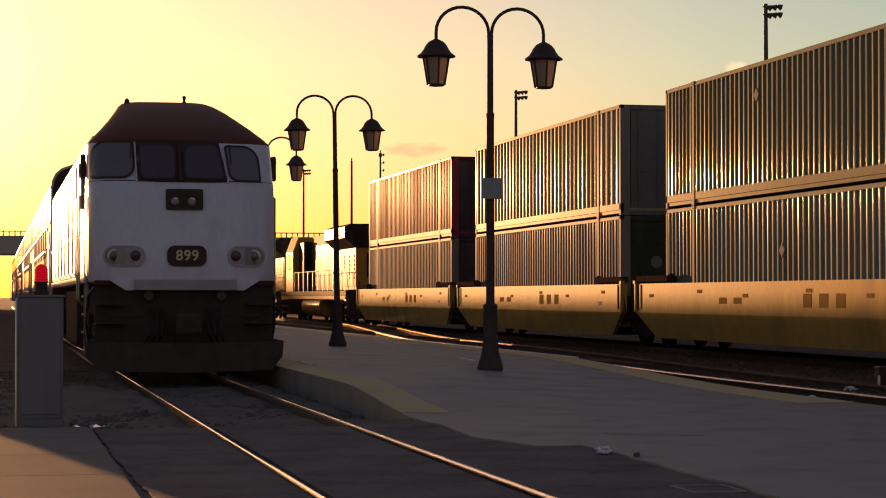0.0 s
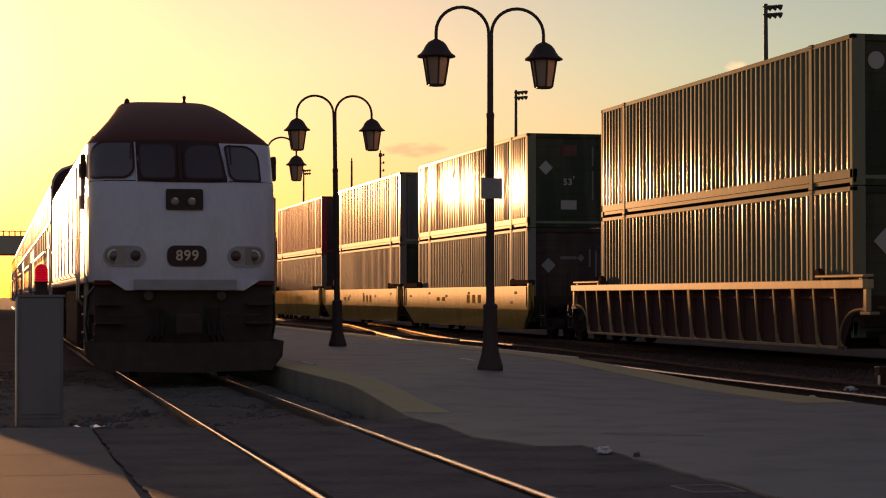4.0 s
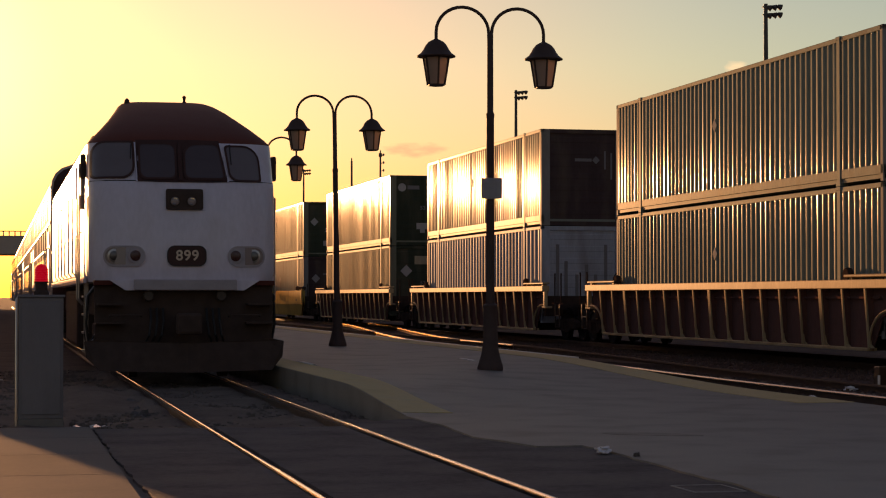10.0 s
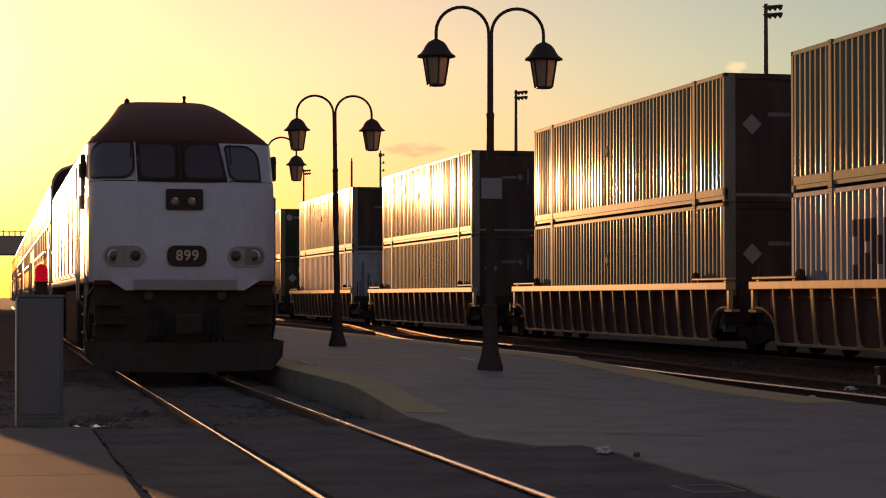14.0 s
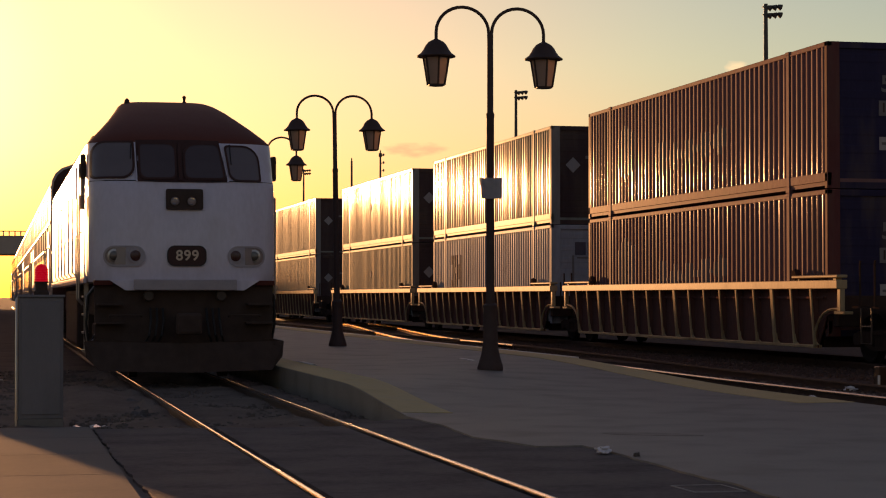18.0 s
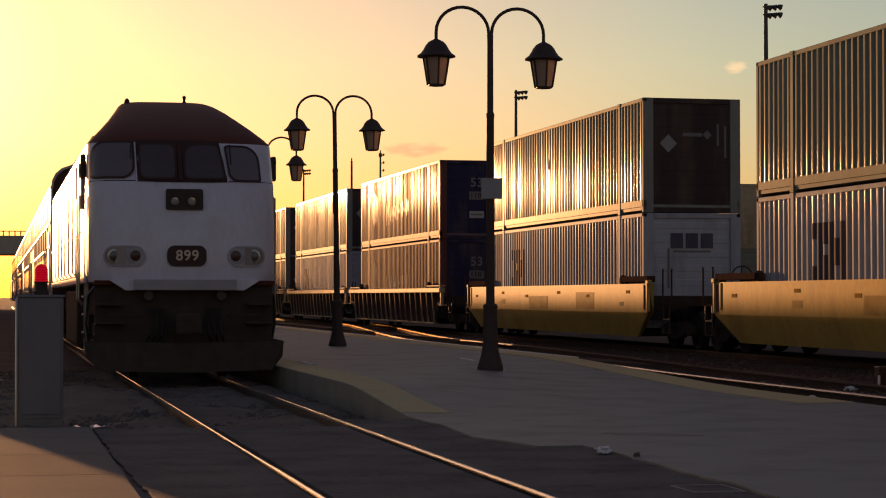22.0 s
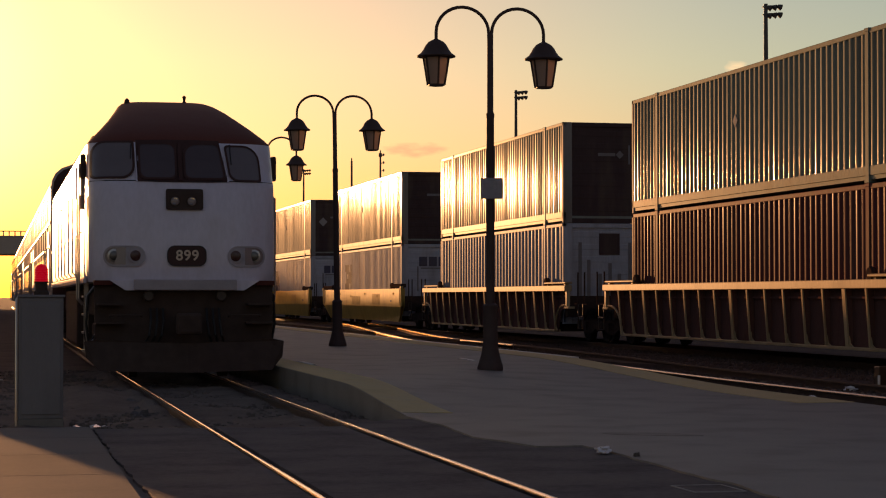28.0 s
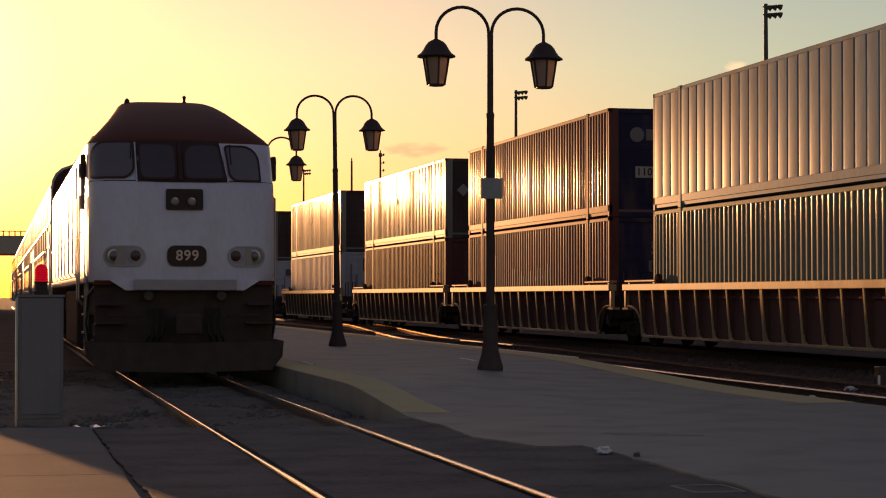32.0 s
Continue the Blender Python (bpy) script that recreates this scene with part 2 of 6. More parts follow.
def slab(bm, poly, z0, z1):
    """A prism over a polygon in plan."""
    a = [bm.verts.new((x, y, z0)) for x, y in poly]
    b = [bm.verts.new((x, y, z1)) for x, y in poly]
    quads(bm, a, b)
    bm.faces.new(b)
    bm.faces.new(list(reversed(a)))


def prism(bm, poly, p, q, axis):
    """A prism of a polygon along x or y from p to q; the polygon is (y, z) or (x, z)."""
    mk = (lambda u, v, w: (w, u, v)) if axis == "x" else (lambda u, v, w: (u, w, v))
    a = [bm.verts.new(mk(u, v, p)) for u, v in poly]
    b = [bm.verts.new(mk(u, v, q)) for u, v in poly]
    quads(bm, a, b)
    bm.faces.new(b)
    bm.faces.new(list(reversed(a)))


def lathe(bm, prof, seg=16, at=(0, 0, 0), turn=None):
    """A body of revolution about z: prof is (radius, z)."""
    rings = []
    for r, z in prof:
        ring = []
        for i in range(seg):
            a = 2 * math.pi * i / seg
            v = Vector((r * math.cos(a), r * math.sin(a), z))
            if turn is not None:
                v = turn @ v
            ring.append(bm.verts.new(v + Vector(at)))
        rings.append(ring)
    for a, b in zip(rings, rings[1:]):
        quads(bm, a, b)
    bm.faces.new(list(reversed(rings[0])))
    bm.faces.new(rings[-1])


def tube(bm, pts, r, seg=8):
    """A round bar along points."""
    pts = [Vector(p) for p in pts]
    rings = []
    u = None
    for i, p in enumerate(pts):
        d = (pts[min(i + 1, len(pts) - 1)] - pts[max(i - 1, 0)]).normalized()
        if u is None:
            u = d.cross(Vector((0, 0, 1)) if abs(d.z) < 0.95 else Vector((1, 0, 0)))
        u = (u - d * u.dot(d)).normalized()
        v = d.cross(u).normalized()
        rr = r[i] if isinstance(r, (list, tuple)) else r
        rings.append([bm.verts.new(p + rr * (math.cos(2 * math.pi * k / seg) * u + math.sin(2 * math.pi * k / seg) * v)) for k in range(seg)])
    for a, b in zip(rings, rings[1:]):
        quads(bm, a, b)
    bm.faces.new(list(reversed(rings[0])))
    bm.faces.new(rings[-1])


def finish(bm, name, material, smooth=False):
    bmesh.ops.recalc_face_normals(bm, faces=bm.faces[:])
    me = bpy.data.meshes.new(name)
    bm.to_mesh(me)
    bm.free()
    me.materials.append(material)
    if smooth:
        me.polygons.foreach_set("use_smooth", [True] * len(me.polygons))
        me.set_sharp_from_angle(angle=radians(35))
    return me


def part(name, bm, material, parent, label="", smooth=False, at=None):
    """One mesh object under a thing or part; bm may also be a mesh that is shared."""
    me = bm if isinstance(bm, bpy.types.Mesh) else finish(bm, name, material, smooth)
    ob = new(name, me)
    if me.materials[0] != material:
        ob.material_slots[0].link = "OBJECT"
        ob.material_slots[0].material = material
    ob.parent = parent
    if at is not None:
        ob.matrix_basis = at
    if label:
        ob["label"] = label
    return ob


def thing(name, m, label, category, group="", kind=""):
    ob = new(name)
    ob.empty_display_size = 0.2
    ob.matrix_basis = m
    return tagged(ob, label, category, group, kind)


def solid(name, bm, material, label, category, kind="", m=None, smooth=False, group=""):
    ob = new(name, finish(bm, name, material, smooth))
    if m is not None:
        ob.matrix_basis = m
    return tagged(ob, label, category, group, kind)


def words_one(text, height, material, parent, m, name="lettering", label=""):
    """Lettering of the built-in font as a thin mesh, centred, facing local -y of m."""
    cu = bpy.data.curves.new(name, "FONT")
    cu.offset = height * 0.03
    cu.body, cu.size, cu.extrude, cu.align_x, cu.align_y = text, height * 1.38, 0.003, "CENTER", "CENTER"
    tmp = bpy.data.objects.new(name, cu)
    me = bpy.data.meshes.new_from_object(tmp)
    bpy.data.objects.remove(tmp)
    me.materials.clear()
    me.materials.append(material)
    return part(name, me, material, parent, label, at=m @ pose(0, 0, 0, 90))


def words(text, height, material, parent, m, name="numeral", label=""):
    """A row of characters, each a part of its own."""
    steps = [0.4 if c == "'" else 0.76 for c in text]
    x = -sum(steps) / 2 * height
    for c, w in zip(text, steps):
        words_one(c, height, material, parent, m @ Matrix.Translation((x + w * height / 2, 0, 0.36 * height if c == "'" else 0)), name, label)
        x += w * height


def B():
    return bmesh.new()

# ---- ground, crossing, platform ----
P_MARK = mat("worn_white_paint", (0.7, 0.68, 0.64), 0.8, var=0.3, scale=9, spec=0.1)
GROUND = -0.19
bm = B()
box(bm, -1500, 1500, -400, 2600, GROUND - 0.5, GROUND)
solid("ground", bm, M_DIRT, "dark ballast and dirt ground of a rail yard", "ground", "structure")

PLAT_L, PLAT_R, PLAT_Z = 4.5, 10.65, 0.2


def plat_z(x, y):
    """The platform's top: level far off, with a skewed ramp down to the walkway."""
    ya, yb = 21.4 + 0.8 * (x - PLAT_L), 26.2 + 2.0 * (x - PLAT_L)
    u = max(0.0, min(1.0, (y - ya) / (yb - ya)))
    return PLAT_Z * u * u * (3 - 2 * u)


def strip_mesh(bm, xl, xr, ys, top, bottom):
    """A long slab with a top that follows the ramp."""
    rings = []
    for y in ys:
        zt = top(y)
        rings.append([bm.verts.new(c) for c in ((xl(y), y, bottom), (xr(y), y, bottom), (xr(y), y, zt), (xl(y), y, zt))])
    for a, b in zip(rings, rings[1:]):
        quads(bm, a, b)
    bm.faces.new(rings[0])
    bm.faces.new(list(reversed(rings[-1])))


YS = [21.4 + i * 0.6 for i in range(31)] + [45, 60, 80, 110, 150, 210]


def ramp_sheet(bm, xs, ys, lift, bottom):
    """A slab over the ramp: its top follows plat_z, its sides go straight down."""
    top = [[bm.verts.new((x, y, plat_z(x, y) + lift)) for x in xs] for y in ys]
    for r0, r1 in zip(top, top[1:]):
        quads(bm, r0, r1, closed=False)
    for side in ([r[0] for r in top], [r[-1] for r in top], top[0], top[-1]):
        low = [bm.verts.new((v.co.x, v.co.y, bottom)) for v in side]
        quads(bm, side, low, closed=False)
    bmesh.ops.recalc_face_normals(bm, faces=bm.faces)


bm = B()
ramp_sheet(bm, [PLAT_L + (PLAT_R - PLAT_L) * i / 8 for i in range(9)], YS, 0.0, GROUND - 0.05)
platform = solid("platform", bm, M_CONC, "grey concrete station platform with a ramp at its end", "platform", "structure")
for xa, xb, start in ((PLAT_L + 0.02, PLAT_L + 0.62, 22.35), (PLAT_R - 0.78, PLAT_R - 0.02, 23.6)):
    bm = B()
    ramp_sheet(bm, (xa, xb), [start] + [v for v in YS if v > start + 0.1], 0.008, GROUND)
    part("tactile_strip", bm, M_TACTILE, platform, "worn yellow tactile edge strip")

# concrete walk at the crossing, its edge to the asphalt uneven
rng = random.Random(4)
edge = [(4.5, 22.0), (4.55, 20.6), (4.48, 18.6), (4.72, 17.3), (5.17, 17.3), (5.18, 16.4), (5.17, 15.5), (5.14, 14.3), (5.16, 13.6), (5.1, 12.8), (4.9, 9.0), (4.7, 2.0), (4.7, -25.0)]
fine_edge = []
for (xa, ya), (xb, yb) in zip(edge, edge[1:]):
    n = max(2, int(abs(ya - yb) / 0.25)) if ya > 8 else 2
    for i in range(n):
        u = i / n
        fine_edge.append((xa + (xb - xa) * u + rng.uniform(-0.025, 0.025), ya + (yb - ya) * u))
fine_edge.append(edge[-1])
bm = B()
slab(bm, fine_edge + [(16, -25), (16, 17), (10.6, 19.5), (10.55, 22.0)], GROUND - 0.05, 0.004)
solid("pavement", bm, M_CONC, "grey concrete walkway leading up to the platform ramp", "pavement", "structure")

# asphalt of the crossing, with slots for the rails
TRACK1, TRACK2, TRACK3 = 2.9, 12.85, 17.2
HALF = 0.7525
bm = B()
ragged = []
for i in range(96):
    y = 20.9 - i * 0.12
    x = 1.0 if y > 16.5 else 1.0 + 0.02 * (16.5 - y)
    ragged.append((x + 0.03 * noise.noise(Vector((y * 0.9, 0, 0))) + rng.uniform(-0.014, 0.014), y))
slab(bm, [(TRACK1 - HALF - 0.034, 20.8), (TRACK1 - HALF - 0.034, -25), (1.35, -25)] + list(reversed(ragged)), GROUND - 0.02, -0.022)
slab(bm, [(TRACK1 + HALF - 0.09, 20.7), (TRACK1 + HALF - 0.09, -25), (TRACK1 - HALF + 0.09, -25), (TRACK1 - HALF + 0.09, 20.9), (2.6, 20.65)], GROUND - 0.02, -0.018)
slab(bm, [(5.4, 17.4), (5.4, -25), (TRACK1 + HALF + 0.034, -25), (TRACK1 + HALF + 0.034, 21.1), (4.3, 21.6), (4.66, 21.8)], GROUND - 0.02, -0.012)
solid("road", bm, M_ASPHALT, "worn dark asphalt of a pedestrian track crossing", "asphalt", "structure")

# left pavement of concrete slabs
pavement_slabs = thing("pavement_slabs", Matrix(), "tan concrete pavement slabs with narrow joints", "pavement", kind="structure")
bm = B()
box(bm, -6, 1.12, -25, 20.85, GROUND - 0.02, -0.045)
part("bedding", bm, M_CONC2, pavement_slabs)
ys = [20.9, 19.3, 17.3, 15.3, 13.4, 11.4, 9.4]
for ya, yb in zip(ys, ys[1:]):
    for xa, xb in ((-2.2, -0.62), (-0.61, 0.97)):
        bm = B()
        box(bm, xa, xb - 0.01, yb + 0.012, ya, -0.06, 0.0, 0.008)
        part("paving_slab", bm, M_CONC2, pavement_slabs)

# unseen wall left of the view, added to shade the crossing and pavement
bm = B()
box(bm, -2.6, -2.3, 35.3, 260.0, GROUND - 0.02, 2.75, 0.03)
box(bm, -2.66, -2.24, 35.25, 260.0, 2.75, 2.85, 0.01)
# post and gap added for a thin shade stripe beside a lit streak
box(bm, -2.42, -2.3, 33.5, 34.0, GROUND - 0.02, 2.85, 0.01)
solid("boundary_wall", bm, M_CONC2, "unseen plain wall with an end post, added to shade the crossing", "wall", "structure")

# pale coping along the platform's main line edge
bm = B()
box(bm, PLAT_R - 0.1, PLAT_R + 0.025, 36.0, 190.0, PLAT_Z - 0.12, PLAT_Z + 0.012, 0.008)
solid("platform_coping", bm, mat("coping_concrete", (0.58, 0.55, 0.5), 0.45, var=0.35, scale=1.5, spec=0.45), "pale worn concrete coping of the platform edge", "coping", "structure")

# ---- tracks ----


def rail_mesh(bm, pts, head, slim=1.0):
    """A rail along points: head part or web and foot."""
    prof = ((-0.037, -0.045), (-0.036, -0.028), (-0.033, -0.013), (-0.026, -0.005), (-0.014, 0.0), (0.014, 0.0), (0.026, -0.005), (0.033, -0.013), (0.036, -0.028), (0.037, -0.045)) if head else ((-0.07, -0.17), (-0.07, -0.155), (-0.012, -0.13), (-0.012, -0.046), (0.012, -0.046), (0.012, -0.13), (0.07, -0.155), (0.07, -0.17))
    rings = []
    for i, p in enumerate(pts):
        a, b = pts[max(i - 1, 0)], pts[min(i + 1, len(pts) - 1)]
        d = Vector((b[0] - a[0], b[1] - a[1], 0)).normalized()
        s = Vector((d.y, -d.x, 0))
        rings.append([bm.verts.new(Vector(p) + s * (u * slim) + Vector((0, 0, v))) for u, v in prof])
    for a, b in zip(rings, rings[1:]):
        quads(bm, a, b)
    bm.faces.new(rings[0])
    bm.faces.new(list(reversed(rings[-1])))


bm = B()
box(bm, -0.11, 0.11, -1.25, 1.25, -0.17, 0.0, 0.012)
TIE_MESH = finish(bm, "tie", M_TIE)


def track(line, z, label, y0, y1, tie_y0, tie_y1, name="railway_track", heads=None, web=None, slim=1.0):
    """line(y) is the track's middle. Two rails, ties in the near stretch."""
    ob = thing(name, Matrix(), label, "railway track", kind="structure")
    zf = z if callable(z) else lambda y: z
    n = max(2, int((y1 - y0) / 3))
    ysr = [y0 + (y1 - y0) * i / n for i in range(n + 1)]
    for s in (-1, 1):
        pts = [(line(y) + s * HALF, y, zf(y)) for y in ysr]
        bm = B()
        rail_mesh(bm, pts, True, slim)
        r = part("rail", bm, (heads or (M_RAIL, M_RAIL))[(s + 1) // 2], ob, smooth=True)
        bm = B()
        rail_mesh(bm, pts, False)
        part("rail_web", bm, web or M_RAILSIDE, r, "rust-brown web and foot")
    k = 0
    y = tie_y0
    while y < tie_y1:
        part("tie", TIE_MESH, M_TIE, ob, at=Matrix.Translation((line(y), y, zf(y) - 0.155)) @ pose(0, 0, 0, 0, 0, 90 + random.uniform(-1, 1)))
        y += 0.53
        k += 1
    return ob


TZ = 0.06
track(lambda y: TRACK1, 0.0, "station track with worn steel rails set in the crossing", -25, 260, 21.3, 40, slim=0.5)
def blend(y, ya, yb):
    u = max(0.0, min(1.0, (y - ya) / (yb - ya)))
    return u * u * (3 - 2 * u)


track(lambda y: TRACK2, lambda y: -0.05 + (TZ + 0.05) * blend(y, 32, 50), "platform track of two shiny rails on wooden ties", -10, 300, 24, 75, heads=(M_RAILDULL, M_RAILDARK), web=M_RAILDARK)
track(lambda y: TRACK3, TZ, "main line track on dark ballast", -30, 600, 28, 110, heads=(M_RAILDARK, M_RAILDARK), web=M_RAILDARK)

def crossover(y):
    """Middle of the nearly straight track that leads from the platform track to the main line."""
    return TRACK2 + (TRACK3 - TRACK2) * (0.7 * max(0.0, min(1.0, (y - 58) / 38)) + 0.3 * blend(y, 58, 96))


track(crossover, TZ + 0.004, "crossover track between two neighbouring tracks", 52, 97, 56, 94, heads=(M_RAILBRIGHT, M_RAILBRIGHT), web=M_RAILWARM, slim=1.5)
# ballast shoulders
for nm, xa, xb, top in (("ballast_bed", 11.2, 31.4, TZ - 0.14),):
    bm = B()
    strip_mesh(bm, lambda y: xa + 2.7 * (1 - blend(y, 36, 52)), lambda y: xb, [-30, 0, 30, 36, 40, 44, 48, 52, 60, 120, 300, 600], lambda y: top, GROUND - 0.02)
    solid("ballast_bed", bm, M_BALLAST, "dark ballast bed under two tracks", "ballast", "structure")


def stones(name, rects, count, size, seed, label, material=M_STONE):
    rg = np.random.RandomState(seed)
    base = np.array([(-1, -1, -1), (1, -1, -1), (1, 1, -1), (-1, 1, -1), (-0.7, -0.6, 1), (0.6, -0.7, 0.9), (0.7, 0.6, 1.0), (-0.6, 0.7, 0.8)], float) * 0.5
    tri = [(0, 1, 5, 4), (1, 2, 6, 5), (2, 3, 7, 6), (3, 0, 4, 7), (4, 5, 6, 7)]
    areas = np.array([(r[1] - r[0]) * (r[3] - r[2]) for r in rects])
    V, F = [], []
    for i in range(count):
        r = rects[rg.choice(len(rects), p=areas / areas.sum())]
        x, y = rg.uniform(r[0], r[1]), rg.uniform(r[2], r[3])
        s = size * rg.uniform(0.5, 1.5)
        a = rg.uniform(0, 6.28)
        v = base * (1 + rg.uniform(-0.3, 0.3, (8, 3))) * s * np.array([1, 0.8, 0.7])
        c, sn = np.cos(a), np.sin(a)
        v = np.stack([v[:, 0] * c - v[:, 1] * sn + x, v[:, 0] * sn + v[:, 1] * c + y, v[:, 2] + r[4] + s * 0.2], 1)
        o = len(V) * 8
        V.append(v)
        F += [tuple(o + q for q in t) for t in tri]
    me = bpy.data.meshes.new(name)
    me.from_pydata(np.concatenate(V).tolist(), [], F)
    me.materials.append(material)
    return tagged(new(name, me), label, "ballast", kind="stuff")


stones("ballast_stones", [(1.0, TRACK1 - 0.85, 21.0, 40, -0.14), (TRACK1 - 0.7, TRACK1 + 0.7, 21, 34, -0.15), (TRACK1 + 0.85, 4.4, 21.8, 36, -0.15), (-1, 1.0, 21.2, 40, -0.14), (-4, -1.2, 21.2, 44, GROUND)], 9000, 0.05, 3, "loose grey-brown ballast stones beside the station track")
stones("ballast_stones", [(14.0, 16.4, 20, 60, TZ - 0.14), (10.7, 13.9, 44, 64, TZ - 0.14), (10.6, 13.9, 20, 44, GROUND)], 9000, 0.055, 5, "loose dark ballast stones along the main line", M_BALLAST)


# uneven dirt that buries the ties of the station track, heaped against the near rail
bm = B()
rows_d = []
for j in range(64):
    y = 20.95 + 0.32 * j
    row = []
    for i in range(60):
        x = -1.2 + 5.62 * i / 59
        z = -0.12 + 0.05 * noise.noise(Vector((x * 1.3, y * 0.8, 2))) + 0.025 * noise.noise(Vector((x * 5, y * 4, 7)))
        near = abs(abs(x - TRACK1) - HALF)
        z = min(z, -0.1 + 0.12 * near)
        heap = math.exp(-((x - TRACK1 + HALF + 0.16) / 0.13) ** 2) * max(0.0, noise.noise(Vector((3, y * 1.1, 5))) + 0.18) * 0.2
        heap += 0.17 * math.exp(-((x - 1.3) / 0.45) ** 2 - ((y - 29.0) / 2.2) ** 2)
        row.append(bm.verts.new((x, y, min(z + heap, 0.02) - (0.12 if j in (0, 63) or i in (0, 59) else 0))))
    rows_d.append(row)
for a, b in zip(rows_d, rows_d[1:]):
    quads(bm, a, b, closed=False)
solid("dirt_bed", bm, M_DIRT, "dark uneven dirt that buries the ties of the station track", "dirt", "structure")


# ---- lamps on the platform ----
def bell(s):
    """The flared hood over a lantern, its rim at z 0."""
    return [(0.295 * s, -0.012), (0.30 * s, 0.0), (0.285 * s, 0.012), (0.235 * s, 0.05), (0.195 * s, 0.11), (0.165 * s, 0.17), (0.12 * s, 0.225), (0.06 * s, 0.26), (0.03 * s, 0.275)]


def street_lamp(x, y, z, lean=0.0, plate=False, turn=0.0):
    ob = thing("street_lamp", pose(x, y, z, 0, lean, turn), "black cast-metal platform lamp post with two hooked arms and bell-topped lanterns", "street lamp", "platform lamps")
    bm = B()
    lathe(bm, [(0.21, 0), (0.212, 0.05), (0.2, 0.09), (0.165, 0.2), (0.14, 0.3), (0.125, 0.42), (0.118, 0.7), (0.112, 0.98), (0.12, 1.0), (0.12, 1.03), (0.085, 1.06)], 12)
    part("base", bm, M_POST, ob, smooth=True)
    bm = B()
    lathe(bm, [(0.07, 1.03), (0.062, 4.0), (0.068, 4.02), (0.068, 4.07), (0.052, 4.1), (0.05, 5.3), (0.046, 5.34), (0.03, 5.37)], 14)
    part("pole", bm, M_POST, ob, smooth=True)
    for s in (-1, 1):
        R = 0.4285
        pts = [(s * 0.022, 0, 5.12), (s * 0.024, 0, 5.3)]
        for i in range(17):
            a = math.pi - math.pi * i / 16
            pts.append((s * (0.024 + R + R * math.cos(a)), 0, 5.36 + R * 0.945 * math.sin(a)))
        pts.append((s * (0.024 + 2 * R), 0, 5.22))
        bm = B()
        tube(bm, pts, 0.027, 8)
        part("arm", bm, M_POST, ob, smooth=True)
        cx = s * (0.024 + 2 * R)
        bm = B()
        lathe(bm, bell(1.045), 18, at=(cx, 0, 4.97))
        part("lantern_hood", bm, M_POST, ob, smooth=True)
        bm = B()
        for r0, r1, za, zb in ((0.214, 0.142, 4.96, 4.515),):
            for k in range(6):
                a0 = math.pi / 3 * k + math.pi / 6
                tube(bm, [(cx + r0 * math.cos(a0), r0 * math.sin(a0), za), (cx + r1 * math.cos(a0), r1 * math.sin(a0), zb)], 0.017, 5)
        lathe(bm, [(0.11, 4.496), (0.145, 4.502), (0.147, 4.52), (0.13, 4.53)], 6, at=(cx, 0, 0), turn=Matrix.Rotation(math.pi / 6, 3, "Z"))
        lathe(bm, [(0.2, 4.945), (0.222, 4.95), (0.222, 4.965), (0.2, 4.968)], 18, at=(cx, 0, 0))
        part("lantern_frame", bm, M_POST, ob)
        bm = B()
        rings = [[bm.verts.new((cx + r * math.cos(math.pi / 3 * k + math.pi / 6), r * math.sin(math.pi / 3 * k + math.pi / 6), zz)) for k in range(6)] for r, zz in ((0.204, 4.955), (0.136, 4.53))]
        quads(bm, rings[0], rings[1])
        part("lantern_glass", bm, M_LAMPGLASS, ob, "amber frosted lantern panes")
    if plate:
        bm = B()
        box(bm, -0.17, 0.17, -0.1, -0.085, 2.72, 3.05, 0.006)
        for zz in (2.8, 2.97):
            tube(bm, [(-0.075, -0.085, zz), (-0.075, 0.02, zz)], 0.008, 5)
            tube(bm, [(0.075, -0.085, zz), (0.075, 0.02, zz)], 0.008, 5)
        part("sign_plate", bm, M_SIGN, ob, "plain grey square sign plate")
    return ob


street_lamp(7.67, 30.8, 0.17, 0.0, True, 0)
street_lamp(7.69, 45.4, PLAT_Z, -0.9, False, 3)
street_lamp(7.65, 57.6, PLAT_Z, 0.0, False, 0)

# ---- control cabinet with a red beacon ----
cab = thing("control_cabinet", pose(0.5, 22.9, GROUND), "tall grey steel trackside control cabinet on a concrete plinth", "cabinet")
bm = B()
box(bm, -0.25, 0.25, -0.23, 0.23, -0.02, 0.17, 0.01)
part("plinth", bm, M_CONC2, cab)
bm = B()
box(bm, -0.245, 0.245, -0.22, 0.22, 0.17, 1.52, 0.012)
part("body", bm, M_CABINET, cab)
bm = B()
box(bm, -0.26, 0.26, -0.24, 0.24, 1.52, 1.55, 0.008)
part("cap", bm, M_CABINET, cab)
bm = B()
box(bm, -0.215, 0.215, -0.236, -0.222, 0.22, 1.47, 0.005)
part("door", bm, M_CABINET, cab)
# bar added to stand in for the cabinet's sunlit left edge
bm = B()
tube(bm, [(-0.262, -0.2, -0.02), (-0.262, -0.2, 1.5), (-0.24, -0.19, 1.53)], 0.019, 8)
part("conduit", bm, M_STEEL, cab, "bare steel bar added for the lit corner edge", smooth=True)
beacon = thing("warning_beacon", pose(0.505, 22.85, GROUND + 1.55), "lit red warning beacon with a ribbed lens on a cabinet", "beacon")
bm = B()
lathe(bm, [(0.085, 0), (0.085, 0.03), (0.066, 0.05), (0.066, 0.135)], 16)
part("base", bm, M_BLACK, beacon, smooth=True)
bm = B()
prof = [(0.072, 0.135)]
for i in range(6):
    prof += [(0.076, 0.15 + i * 0.026), (0.071, 0.163 + i * 0.026)]
prof += [(0.06, 0.315), (0.042, 0.335), (0.02, 0.345)]
lathe(bm, prof, 20)
